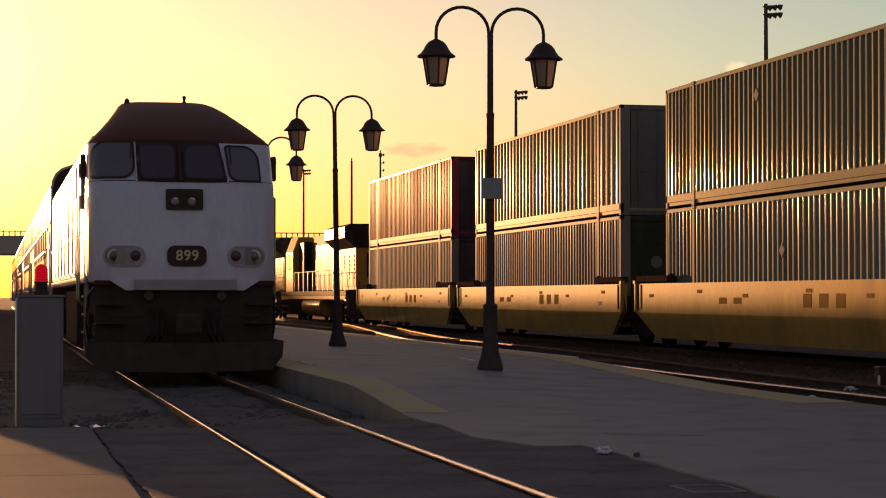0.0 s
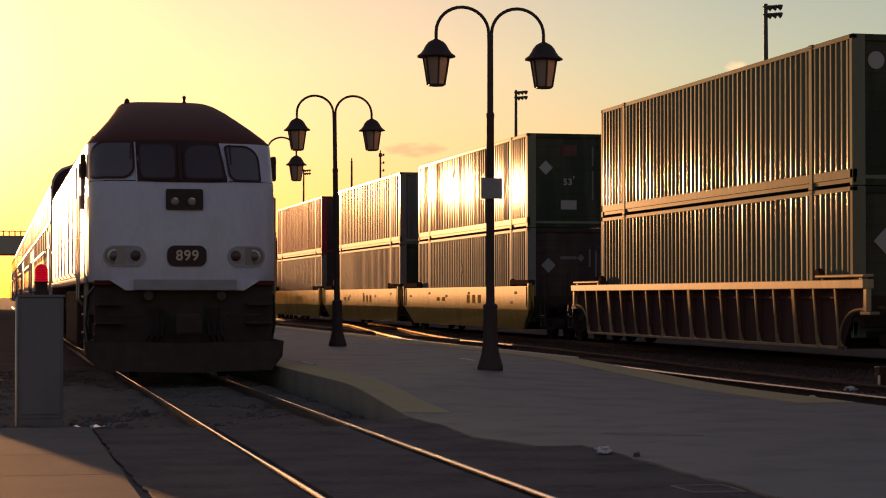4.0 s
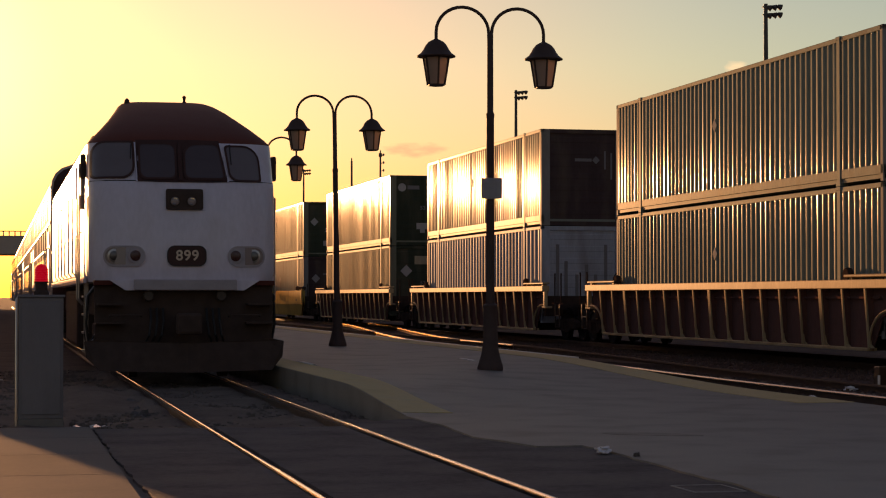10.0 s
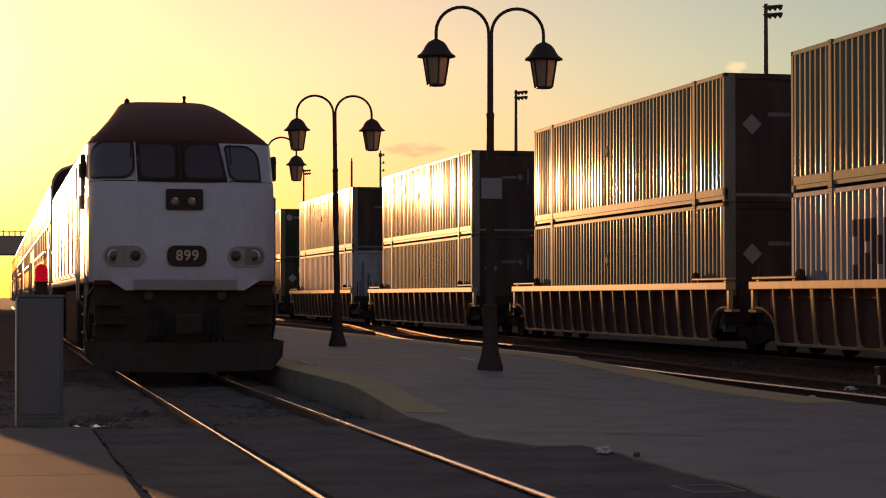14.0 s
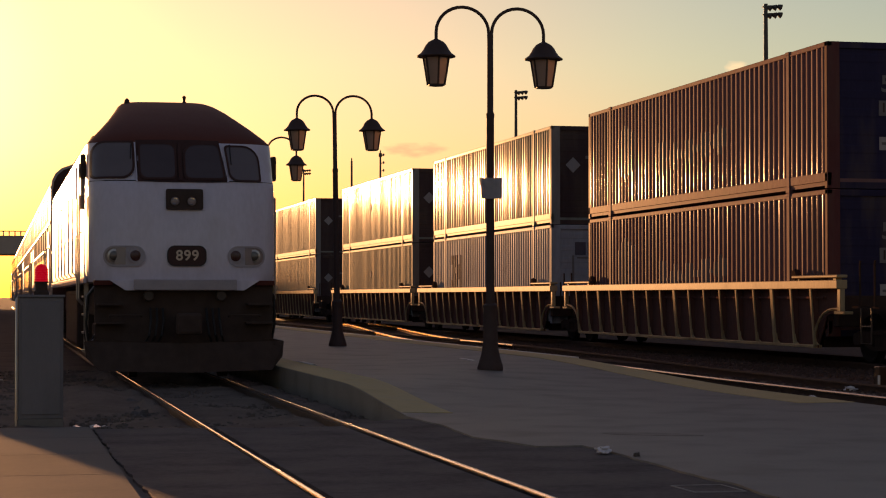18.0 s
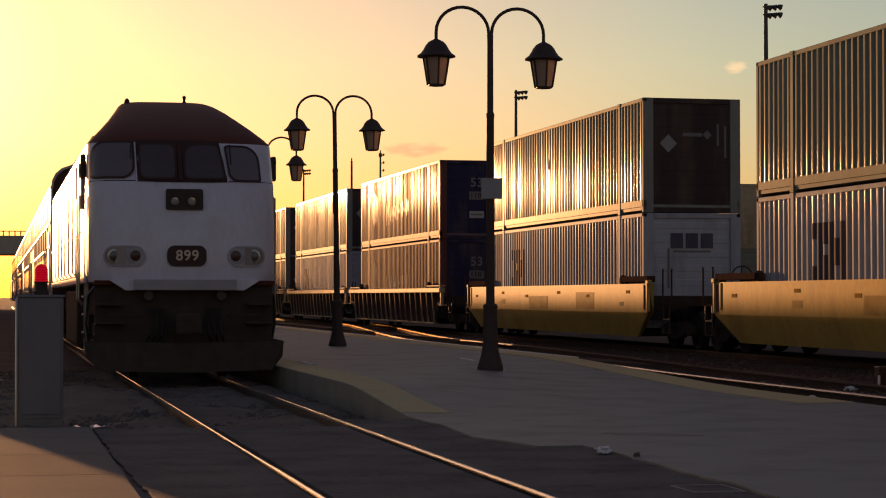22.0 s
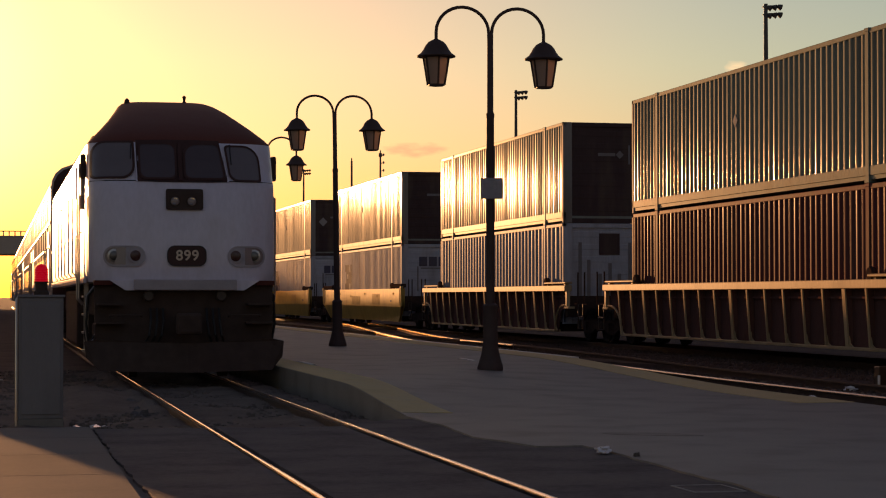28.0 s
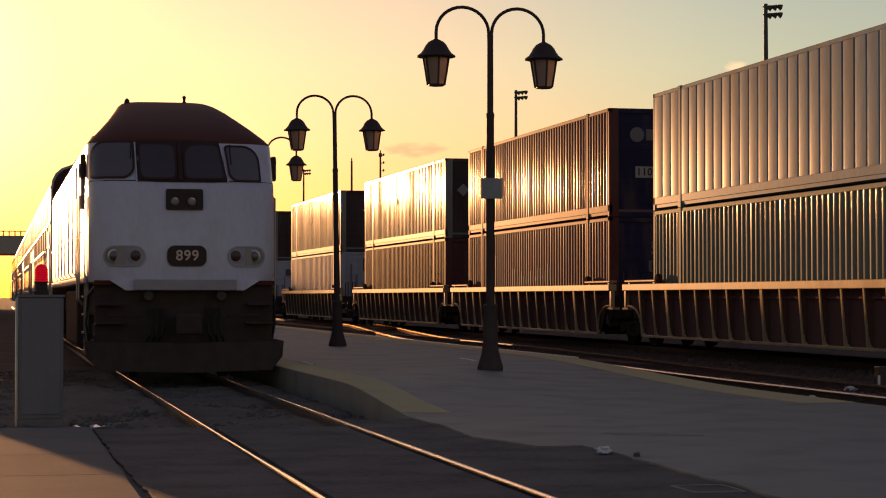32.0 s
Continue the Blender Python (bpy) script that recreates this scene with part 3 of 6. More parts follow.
part("lens", bm, M_BEACON, beacon, "glowing red ribbed lens", smooth=True)
bm = B()
lathe(bm, [(0.07, 0.132), (0.08, 0.135), (0.08, 0.147), (0.07, 0.15)], 16)
part("clamp_ring", bm, M_BLACK, beacon, smooth=True)

# ---- small things on the ground ----
cover = thing("access_cover", pose(4.9, 13.34, -0.008), "flush steel access cover with a worn pale rim", "manhole cover")
bm = B()
for a in ((-0.19, 0.19, -0.255, -0.235), (-0.19, 0.19, 0.235, 0.255), (-0.19, -0.178, -0.235, 0.235), (0.178, 0.19, -0.235, 0.235)):
    box(bm, *a, -0.03, 0.003)
part("rim", bm, mat("worn_rim", (0.3, 0.29, 0.28), 0.7, var=0.3, scale=8), cover)
bm = B()
box(bm, -0.177, 0.177, -0.234, 0.234, -0.03, 0.0)
part("lid", bm, M_ASPHALT, cover)


def crumple(name, x, y, z, sx, sy, sz, seed, material, label, cat):
    bm = B()
    bmesh.ops.create_icosphere(bm, subdivisions=3, radius=1.0)
    for v in bm.verts:
        n = noise.noise(v.co * 1.7 + Vector((seed, 0, 0))) * 0.7 + noise.noise(v.co * 4 + Vector((0, seed, 0))) * 0.3
        v.co *= 0.75 + n
        v.co = Vector((v.co.x * sx, v.co.y * sy, max(v.co.z * sz, -0.3 * sz)))
    zmin = min(v.co.z for v in bm.verts)
    for v in bm.verts:
        v.co.z -= zmin
    return solid(name, bm, material, label, cat, m=pose(x, y, z, 0, 0, seed * 40))


crumple("paper_bag", 5.1, 16.48, 0.004, 0.15, 0.08, 0.045, 2, M_PAPER, "crumpled white paper bag on the walkway", "litter")
crumple("dirt_clod", 5.24, 15.98, 0.004, 0.035, 0.03, 0.03, 5, M_STONE, "small dark clod on the walkway", "litter")
crumple("paper_scrap", 13.6, 30.2, GROUND, 0.25, 0.14, 0.06, 3, M_PAPER, "flattened pale paper scrap beside a rail", "litter")
crumple("paper_scrap", 11.75, 27.6, GROUND, 0.2, 0.12, 0.06, 7, M_PAPER, "flattened pale paper scrap beside a rail", "litter")

crumple("asphalt_chunk", 1.72, 24.6, GROUND, 0.16, 0.24, 0.12, 8, M_ASPHALT, "broken chunk of dark asphalt beside a rail", "rubble")
crumple("asphalt_chunk", 1.82, 25.9, GROUND, 0.12, 0.2, 0.1, 9, M_ASPHALT, "broken chunk of dark asphalt beside a rail", "rubble")
crumple("asphalt_chunk", 1.78, 27.6, GROUND, 0.15, 0.3, 0.1, 11, M_ASPHALT, "broken chunk of dark asphalt beside a rail", "rubble")
# pale scraps stand in for glints and bright spots on the dirt
for x, y, k in ((1.36, 28.2, 3), (0.86, 22.65, 4), (1.08, 22.85, 6), (1.2, 22.75, 13), (0.1, 36.0, 14)):
    crumple("litter_scrap", x, y, -0.14, 0.05, 0.04, 0.03, k, M_PAPER, "small pale scrap in place of a bright spot on the dirt", "litter")
# mirror-like scraps added and tilted to catch the sky as ground glints
for x, y, tilt, r in ((1.33, 28.0, 9, 0.08), (0.9, 22.7, 7, 0.05), (1.12, 22.8, 8, 0.045), (1.3, 32.4, 10, 0.09), (1.42, 30.4, 8, 0.07), (1.52, 34.0, 11, 0.08)):
    bm = B()
    bent = [bm.verts.new((r * c, r * 1.6 * w, h)) for c, w, h in ((-1, -0.8, 0), (0.7, -1, 0.004), (1, 0.3, 0), (0.3, 1, 0.006), (-0.8, 0.7, 0))]
    back = [bm.verts.new(v.co - Vector((0, 0, 0.006))) for v in bent]
    quads(bm, bent, back)
    bm.faces.new(bent)
    bm.faces.new(list(reversed(back)))
    solid("metal_scrap", bm, M_FOIL, "small bent metal scrap added for a glint on the dirt", "litter", m=pose(x, y, -0.115, tilt, 0, 0) @ Matrix.Rotation(radians(11), 4, "Z"))
for x, y, a in ((5.19, 33.75, 11), (8.31, 35.1, 9)):
    bm = B()
    box(bm, -0.05, 0.05, -0.72, 0.72, -0.01, 0.012)
    solid("paint_mark", bm, P_MARK, "short worn white paint mark on the platform", "marking", m=pose(x, y, PLAT_Z, 0, 0, a - 12))
post = thing("marker_post", pose(13.78, 29.6, GROUND), "short dark olive track-side box with a worn pale edge", "post")
bm = B()
box(bm, -0.07, 0.13, -0.1, 0.1, 0, 0.42, 0.015)
part("box", bm, M_RAILSIDE, post)
bm = B()
box(bm, -0.085, -0.055, -0.115, -0.07, 0.02, 0.28, 0.006)
part("edge_strip", bm, P_MARK, post, "worn pale edge strip")

bm = B()
pts = []
for i in range(40):
    a = 2 * math.pi * i / 40
    r = 1 + 0.35 * noise.noise(Vector((math.cos(a) * 1.5, math.sin(a) * 1.5, 4)))
    pts.append((0.46 * r * math.cos(a), 0.2 * r * math.sin(a)))
slab(bm, pts, -0.004, 0.001)
solid("stain", bm, mat("dark_spill", (0.2, 0.178, 0.155), 0.65, var=0.6, scale=5, spec=0.2), "dark dried spill stain on the walkway", "stain", m=pose(6.18, 18.55, 0.006, 0, 0, -35))

# ---- commuter locomotive, standing ----
LX, LY = 2.985, 32.3
SECT = [(1.58, 1.50, 0.02), (1.75, 1.53, 0.0), (2.4, 1.535, 0.03), (3.0, 1.535, 0.10), (3.2, 1.535, 0.16), (3.24, 1.53, 0.2), (3.55, 1.53, 0.36), (3.86, 1.525, 0.55), (3.9, 1.5, 0.58), (3.97, 1.44, 0.66), (4.16, 1.27, 1.05), (4.36, 1.11, 1.65), (4.56, 0.97, 2.35), (4.74, 0.86, 3.2), (4.83, 0.78, 3.75), (4.85, 0.6, 4.1)]
NEXP, DEEP = 3.8, 1.0


def sect(z):
    zs = [s[0] for s in SECT]
    return float(np.interp(z, zs, [s[1] for s in SECT])), float(np.interp(z, zs, [s[2] for s in SECT]))


def nose(x, z, off=0.0):
    """A point of the rounded front at a width and height."""
    w, y0 = sect(z)
    q = min(0.9995, abs(x) / w)
    y = y0 + DEEP * (1 - (1 - q ** NEXP) ** (1 / NEXP))
    return Vector((x, y - off, z))


def nose_patch(bm, outline, off, depth=0.02):
    """A plate that lies on the front; outline is (x, z), convex."""
    a = [bm.verts.new(nose(x, z, off)) for x, z in outline]
    b = [bm.verts.new(nose(x, z, off - depth)) for x, z in outline]
    quads(bm, a, b)
    cx = sum(p[0] for p in outline) / len(outline)
    cz = sum(p[1] for p in outline) / len(outline)
    rings = [a]
    for k in (0.92, 0.82, 0.66, 0.5, 0.33, 0.16):
        rings.append([bm.verts.new(nose(cx + (x - cx) * k, cz + (z - cz) * k, off)) for x, z in outline])
    for r0, r1 in zip(rings, rings[1:]):
        quads(bm, r0, r1)
    c = bm.verts.new(nose(cx, cz, off))
    last = rings[-1]
    for i in range(len(last)):
        bm.faces.new((last[i], last[(i + 1) % len(last)], c))


def rounded(x0, x1, z0, z1, r, seg=5, skew=(0, 0)):
    """A rounded rectangle outline; skew moves the top corners sideways; r may be four radii from the lower left on."""
    rr = r if isinstance(r, tuple) else (r, r, r, r)
    pts = []
    for (cx, cz, a0), q in zip(((x1, z0, -90), (x1, z1, 0), (x0, z1, 90), (x0, z0, 180)), (rr[1], rr[2], rr[3], rr[0])):
        ox = cx - q if cx == x1 else cx + q
        oz = cz - q if cz == z1 else cz + q
        for i in range(seg + 1):
            a = radians(a0 + 90 * i / seg)
            px, pz = ox + q * math.cos(a), oz + q * math.sin(a)
            u = (pz - z0) / (z1 - z0)
            pts.append((px + u * (skew[1] if cx == x1 else skew[0]), pz))
    full = []
    for i, p in enumerate(pts):
        full.append(p)
        if i % (seg + 1) == seg:
            q = pts[(i + 1) % len(pts)]
            full += [(p[0] + (q[0] - p[0]) * k / 6, p[1] + (q[1] - p[1]) * k / 6) for k in range(1, 6)]
    return full


def frame_patch(bm, outer, inner, off, depth=0.02):
    """A flat rim between two outlines of equal length."""
    oa = [bm.verts.new(nose(x, z, off)) for x, z in outer]
    ia = [bm.verts.new(nose(x, z, off)) for x, z in inner]
    ob_ = [bm.verts.new(nose(x, z, off - depth)) for x, z in outer]
    ib = [bm.verts.new(nose(x, z, off - depth)) for x, z in inner]
    quads(bm, oa, ia)
    quads(bm, oa, ob_)
    quads(bm, ia, ib)


def shrink(outline, d):
    cx = (min(p[0] for p in outline) + max(p[0] for p in outline)) / 2
    cz = (min(p[1] for p in outline) + max(p[1] for p in outline)) / 2
    hx = (max(p[0] for p in outline) - min(p[0] for p in outline)) / 2
    hz = (max(p[1] for p in outline) - min(p[1] for p in outline)) / 2
    return [(cx + (x - cx) * (1 - d / hx), cz + (z - cz) * (1 - d / hz)) for x, z in outline]


def commuter_locomotive():
    ob = thing("commuter_locomotive", pose(LX, LY, 0), "white streamlined passenger locomotive with a dark roof, standing at the platform", "locomotive")
    LEN = 20.6
    zs_all = [1.58, 1.66, 1.75, 2.0, 2.4, 2.7, 3.0, 3.12, 3.2, 3.24, 3.4, 3.55, 3.7, 3.86]
    zs_roof = [3.86, 3.9, 3.97, 4.06, 4.16, 4.26, 4.36, 4.46, 4.56, 4.66, 4.74, 4.8, 4.83, 4.85]

    def ring(bm, z, back):
        w, y0 = sect(z)
        pts = [(-w, back)]
        for i in range(97):
            q = math.sin(math.pi * (i / 96 - 0.5))
            x = w * math.copysign(abs(q) ** 0.72, q)
            y = y0 + DEEP * (1 - (max(0.0, 1 - abs(x / w) ** NEXP)) ** (1 / NEXP))
            pts.append((x, y))
        pts.append((w, back))
        return [bm.verts.new((x, y, z)) for x, y in pts]

    for nm, zs, mt in (("body", zs_all, M_WHITE), ("roof", zs_roof, M_ROOF)):
        bm = B()
        rings = [ring(bm, z, LEN) for z in zs]
        for a, b in zip(rings, rings[1:]):
            quads(bm, a, b, closed=False)
        if nm == "roof":
            bm.faces.new(rings[-1])
        else:
            bm.faces.new(list(reversed(rings[0])))
        back = [r[0] for r in rings] + [r[-1] for r in reversed(rings)]
        bm.faces.new(back)
        part(nm, bm, mt, ob, "dark maroon-black cab roof" if nm == "roof" else "", smooth=True)
    # dark mask round two middle panes, and a corner pane on each side
    bm = B()
    nose_patch(bm, [(-0.755, 3.2), (-0.4, 3.19), (0.0, 3.19), (0.4, 3.19), (0.7, 3.2), (0.65, 3.55), (0.585, 3.9), (0.2, 3.91), (-0.3, 3.91), (-0.77, 3.9)], 0.014, 0.03)
    mask = part("windscreen_mask", bm, M_MASK, ob, "dark maroon mask round the middle panes", smooth=True)
    panes = (
        (rounded(-1.5, -0.795, 3.248, 3.885, (0.07, 0.2, 0.05, 0.22), skew=(0.02, 0.0)), M_GLASS),
        (rounded(-0.735, -0.115, 3.235, 3.86, (0.13, 0.1, 0.12, 0.06)), M_GLASSDIM),
        (rounded(-0.01, 0.675, 3.235, 3.86, (0.1, 0.06, 0.08, 0.22), skew=(0.0, -0.09)), M_GLASSDIM),
        (rounded(0.735, 1.27, 3.212, 3.83, (0.14, 0.05, 0.26, 0.06), skew=(-0.07, -0.03)), M_GLASS))
    for outline, glass in panes:
        bm = B()
        nose_patch(bm, shrink(outline, 0.018), 0.03, 0.03)
        pane = part("windscreen_pane", bm, glass, ob, "dark reflective windscreen pane", smooth=True)
        bm = B()
        frame_patch(bm, outline, shrink(outline, 0.034), 0.036, 0.05)
        part("gasket", bm, M_MASK, pane, smooth=True)
    for foot, head in ((-0.765, -0.785), (0.705, 0.605)):
        bm = B()
        nose_patch(bm, [(foot - 0.013, 3.2), (foot + 0.013, 3.2), (head + 0.013, 3.86), (head - 0.013, 3.86)], 0.022, 0.05)
        part("pillar", bm, M_WHITE, ob)
    for xa, za, xb, zb in ((-0.84, 3.82, -0.86, 3.58), (0.76, 3.83, 0.77, 3.5)):
        bm = B()
        tube(bm, [nose(xa, za, 0.05), nose(xb, zb, 0.055)], 0.009, 5)
        tube(bm, [nose(xa, za, 0.02), nose(xa, za, 0.055)], 0.012, 5)
        part("wiper", bm, M_RUBBER, ob)
    for k in range(12):
        bm = B()
        xa, xb = -1.5 + 0.25 * k, -1.25 + 0.25 * k
        nose_patch(bm, [(xa, 3.205), (xb, 3.205), (xb, 3.22), (xa, 3.22)], 0.012, 0.03)
        part("sill_seam", bm, M_RUBBER, ob)
    bm = B()
    nose_patch(bm, [(-0.1, 3.22), (-0.025, 3.22), (-0.03, 3.6), (-0.035, 3.88), (-0.09, 3.88), (-0.095, 3.6)], 0.042, 0.04)
    part("centre_pillar", bm, M_MASK, mask)
    # headlights
    bm = B()
    nose_patch(bm, rounded(-0.307, 0.289, 2.742, 3.078, 0.03, 3), 0.05, 0.09)
    hb = part("headlight_box", bm, M_BLACK, ob, "dark twin headlight housing")
    for x in (-0.165, 0.105):
        y = nose(x, 2.875).y - 0.05
        face = Euler((radians(90), 0, 0)).to_matrix()
        bm = B()
        lathe(bm, [(0.082, -0.004), (0.084, 0.012), (0.074, 0.016), (0.072, 0.004), (0.05, -0.002)], 20, at=(x, y, 2.875), turn=face)
        part("headlight", bm, M_BLACK, hb, smooth=True)
        bm = B()
        lathe(bm, [(0.072, 0.004), (0.06, 0.014), (0.034, 0.021), (0.01, 0.023)], 20, at=(x, y, 2.875), turn=face)
        part("headlight_lens", bm, M_LENS, hb, "clear round lens", smooth=True)
        # two bright arcs modelled in place of glints on the lens
        for a0 in (40, 215):
            bm = B()
            tube(bm, [(x + 0.05 * math.cos(radians(a0 + 14 * k)), y - 0.02, 2.875 + 0.05 * math.sin(radians(a0 + 14 * k))) for k in range(6)], 0.008, 5)
            part("reflector_rim", bm, M_BRIGHT, hb)
    # number board
    bm = B()
    nose_patch(bm, rounded(-0.275, 0.325, 1.842, 2.148, 0.11), 0.03, 0.05)
    nb = part("number_board", bm, M_MASK, ob, "dark maroon number board with pale numerals")
    bm = B()
    frame_patch(bm, rounded(-0.29, 0.34, 1.828, 2.162, 0.12), rounded(-0.275, 0.325, 1.842, 2.148, 0.11), 0.034, 0.05)
    part("rim", bm, M_RUBBER, nb)
    words("899", 0.168, M_NUM, nb, Matrix.Translation((0.03, nose(0, 2.0).y - 0.046, 1.996)))
    # marker and ditch lights in oval recesses
    for x0, x1, cut, red, lamp in ((-1.3, -0.635, -0.95, -0.795, -1.13), (0.685, 1.31, 0.97, 0.812, 1.115)):
        outer = rounded(x0, x1, 1.822, 2.158, 0.165)
        bm = B()
        nose_patch(bm, shrink(outer, 0.014), 0.02, 0.04)
        ov = part("lamp_panel", bm, M_PANEL, ob, "grey oval lamp panel", smooth=True)
        bm = B()
        frame_patch(bm, outer, shrink(outer, 0.02), 0.03, 0.05)
        part("rim", bm, M_PANEL, ov, smooth=True)
        bm = B()
        half = [(min(x, cut) if lamp < cut else max(x, cut), z) for x, z in shrink(outer, 0.03)]
        nose_patch(bm, half, 0.026, 0.03)
        part("cover_glass", bm, M_LENS, ov, "clear cover over a ditch light", smooth=True)
        for x, mt, r, lab in ((red, M_REDLENS, 0.085, "dark red marker lens"), (lamp, M_CHROME, 0.075, "clear ditch light")):
            p = nose(x, 1.995)
            face = Euler((radians(90), 0, radians(-8 if x > 0 else 8))).to_matrix()
            bm = B()
            lathe(bm, [(r, 0), (r, 0.016), (r * 0.6, 0.024), (0.02, 0.028)], 20, at=(p.x, p.y - 0.022, p.z), turn=face)
            part("lamp", bm, mt, ov, lab, smooth=True)
            bm = B()
            lathe(bm, [(r + 0.035, 0), (r + 0.034, 0.012), (r + 0.004, 0.018), (r, 0.004)], 20, at=(p.x, p.y - 0.022, p.z), turn=face)
            part("lamp_ring", bm, M_PANEL if mt is M_REDLENS else M_STEEL, ov, smooth=True)
    # anticlimber and dark pilot
    bm = B()
    prism(bm, [(-0.95, 1.44), (0.95, 1.44), (1.2, 1.6), (-1.2, 1.6)], -0.02, 0.25, "y")
    part("nose_skirt", bm, M_WHITE, ob)
    bm = B()
    prism(bm, [(-0.1, 1.45), (-0.12, 1.6), (0.1, 1.62), (0.1, 1.44)], -0.82, 0.82, "x")
    part("anticlimber", bm, M_PANEL, ob, "grimy grey anticlimber bar")
    for s in (-1, 1):
        bm = B()
        box(bm, s * 1.3 - 0.15, s * 1.3 + 0.15, 0.02, 0.3, 1.52, 1.6, 0.01)
        part("marker_light", bm, M_MARKER, ob)
    bm = B()
    prism(bm, [(-1.44, 1.58), (1.44, 1.58), (1.42, 0.6), (1.2, 0.42), (-1.2, 0.42), (-1.42, 0.6)], 0.15, 0.3, "y")
    part("pilot_plate", bm, M_BLACK, ob)
    bm = B()
    for s in (-1, 1):
        a = [bm.verts.new(p) for p in ((0, -0.62, 0.14), (0, -0.5, 0.6), (s * 1.4, -0.08, 0.66), (s * 1.6, 0.0, 0.62), (s * 1.57, -0.05, 0.37), (s * 1.37, -0.25, 0.16))]
        b = [bm.verts.new(v.co + Vector((0, 0.05, 0))) for v in a]
        quads(bm, a, b)
        bm.faces.new(a)
        bm.faces.new(list(reversed(b)))
    part("snowplough", bm, M_BLACK, ob)
    bm = B()
    box(bm, -0.14, 0.14, -0.62, 0.2, 0.78, 1.02, 0.03)
    box(bm, -0.2, 0.2, -0.78, -0.55, 0.74, 1.08, 0.05)
    part("coupler", bm, M_BLACK, ob)
    for s in (-1, 1):
        bm = B()
        lathe(bm, [(0.085, 0), (0.085, 0.1), (0.07, 0.12)], 14, at=(s * 0.583, 0.1, 1.35), turn=Euler((radians(90), 0, 0)).to_matrix())
        part("ditch_light", bm, M_IRON, ob, smooth=True)
        for i, (zz, w) in enumerate(((0.55, 0.5), (0.9, 0.45), (1.2, 0.4))):
            bm = B()
            box(bm, s * 1.2 - w / 2, s * 1.2 + w / 2, -0.08, 0.2, zz, zz + 0.03)
            part("step", bm, M_BLACK, ob)
        bm = B()
        for k in range(3):
            x = s * (0.35 + 0.1 * k)
            tube(bm, [(x, 0.1, 1.15), (x, -0.05, 0.95), (x + 0.03 * s, -0.08, 0.72), (x + 0.08 * s, 0.05, 0.6)], 0.02, 6)
        part("hose", bm, M_RUBBER, ob)
        bm = B()
        tube(bm, [(s * 1.2, -0.02, 1.02), (s * 1.2, -0.1, 1.04), (s * 0.7, -0.1, 1.04), (s * 0.7, -0.02, 1.02)], 0.015, 6)
        part("grab_iron", bm, M_BLACK, ob)
    # side fittings: steps, doors, mirrors, handrails
    for s in (-1, 1):
        for zz in (0.42, 0.72, 1.02, 1.32):
            bm = B()
            box(bm, s * 1.5 - 0.06, s * 1.5 + 0.04, 1.45, 2.05, zz, zz + 0.035, 0.006)
            part("cab_step", bm, M_STEEL, ob)
        for yy in (1.42, 2.08):
            bm = B()
            box(bm, s * 1.5 - 0.02, s * 1.5 + 0.03, yy - 0.02, yy + 0.02, 0.38, 1.58, 0.006)
            part("step_stringer", bm, M_STEEL, ob)
        for k, yy in enumerate((0.62, 0.8, 1.0)):
            bm = B()
            tube(bm, [(s * 1.4, yy, 1.5), (s * 1.52, yy + 0.02, 1.35), (s * 1.54, yy + 0.05, 0.9 - 0.1 * k), (s * 1.5, yy + 0.1, 0.6 - 0.12 * k), (s * 1.38, yy + 0.12, 0.72)], 0.022, 7)
            part("side_hose", bm, M_STEEL if k == 1 else M_RUBBER, ob, smooth=True)
        for yy in (3.6, 4.8):
            bm = B()
            box(bm, s * 1.545 - 0.02, s * 1.545 + 0.03, yy, yy + 0.06, 1.62, 3.7, 0.008)
            part("body_post", bm, M_WHITE, ob)
        bm = B()
        box(bm, s * 1.545 - 0.02, s * 1.545 + 0.025, 1.0, 20.4, 1.56, 1.68, 0.01)
        part("side_sill", bm, M_WHITE, ob)
        for yy, zt in ((5.0, 3.3), (5.05, 3.3), (7.1, 3.3), (9.2, 3.3), (11.3, 3.3), (13.4, 3.3), (15.5, 3.3)):
            bm = B()
            tube(bm, [(s * 1.55, yy, 1.72), (s * 1.6, yy, 1.78), (s * 1.6, yy, zt - 0.1), (s * 1.55, yy, zt)], 0.016, 6)
            part("grab_iron", bm, M_STEEL, ob)
        bm = B()
        box(bm, s * 1.545 - 0.02, s * 1.545 + 0.018, 2.2, 20.3, 2.44, 2.5, 0.006)
        part("belt_rail", bm, M_WHITE, ob)
        for yy in (1.35, 2.15):
            bm = B()
            tube(bm, [(s * 1.54, yy, 1.2), (s * 1.63, yy, 1.3), (s * 1.63, yy, 3.0), (s * 1.55, yy, 3.05)], 0.02, 6)
            part("handrail", bm, M_STEEL, ob)
        bm = B()
        box(bm, s * 1.535 - 0.012, s * 1.535 + 0.012, 1.45, 2.05, 1.6, 3.6, 0.01)
        dr = part("cab_door", bm, M_WHITE, ob)
        bm = B()
        box(bm, s * 1.55 - 0.008, s * 1.55 + 0.008, 1.55, 1.95, 2.8, 3.45, 0.03)
        part("door_window", bm, M_GLASS, dr)
        bm = B()
        box(bm, s * 1.535 - 0.014, s * 1.535 + 0.014, 2.4, 3.3, 2.85, 3.55, 0.05)
        part("cab_window", bm, M_GLASS, ob)
        bm = B()
        box(bm, s * 1.58 - 0.05, s * 1.58 + 0.05, 1.15, 1.22, 3.28, 3.7, 0.03)
        tube(bm, [(s * 1.5, 1.2, 3.5), (s * 1.6, 1.2, 3.5)], 0.012, 6)
        part("mirror", bm, M_BLACK, ob)
        for k in range(7):
            bm = B()
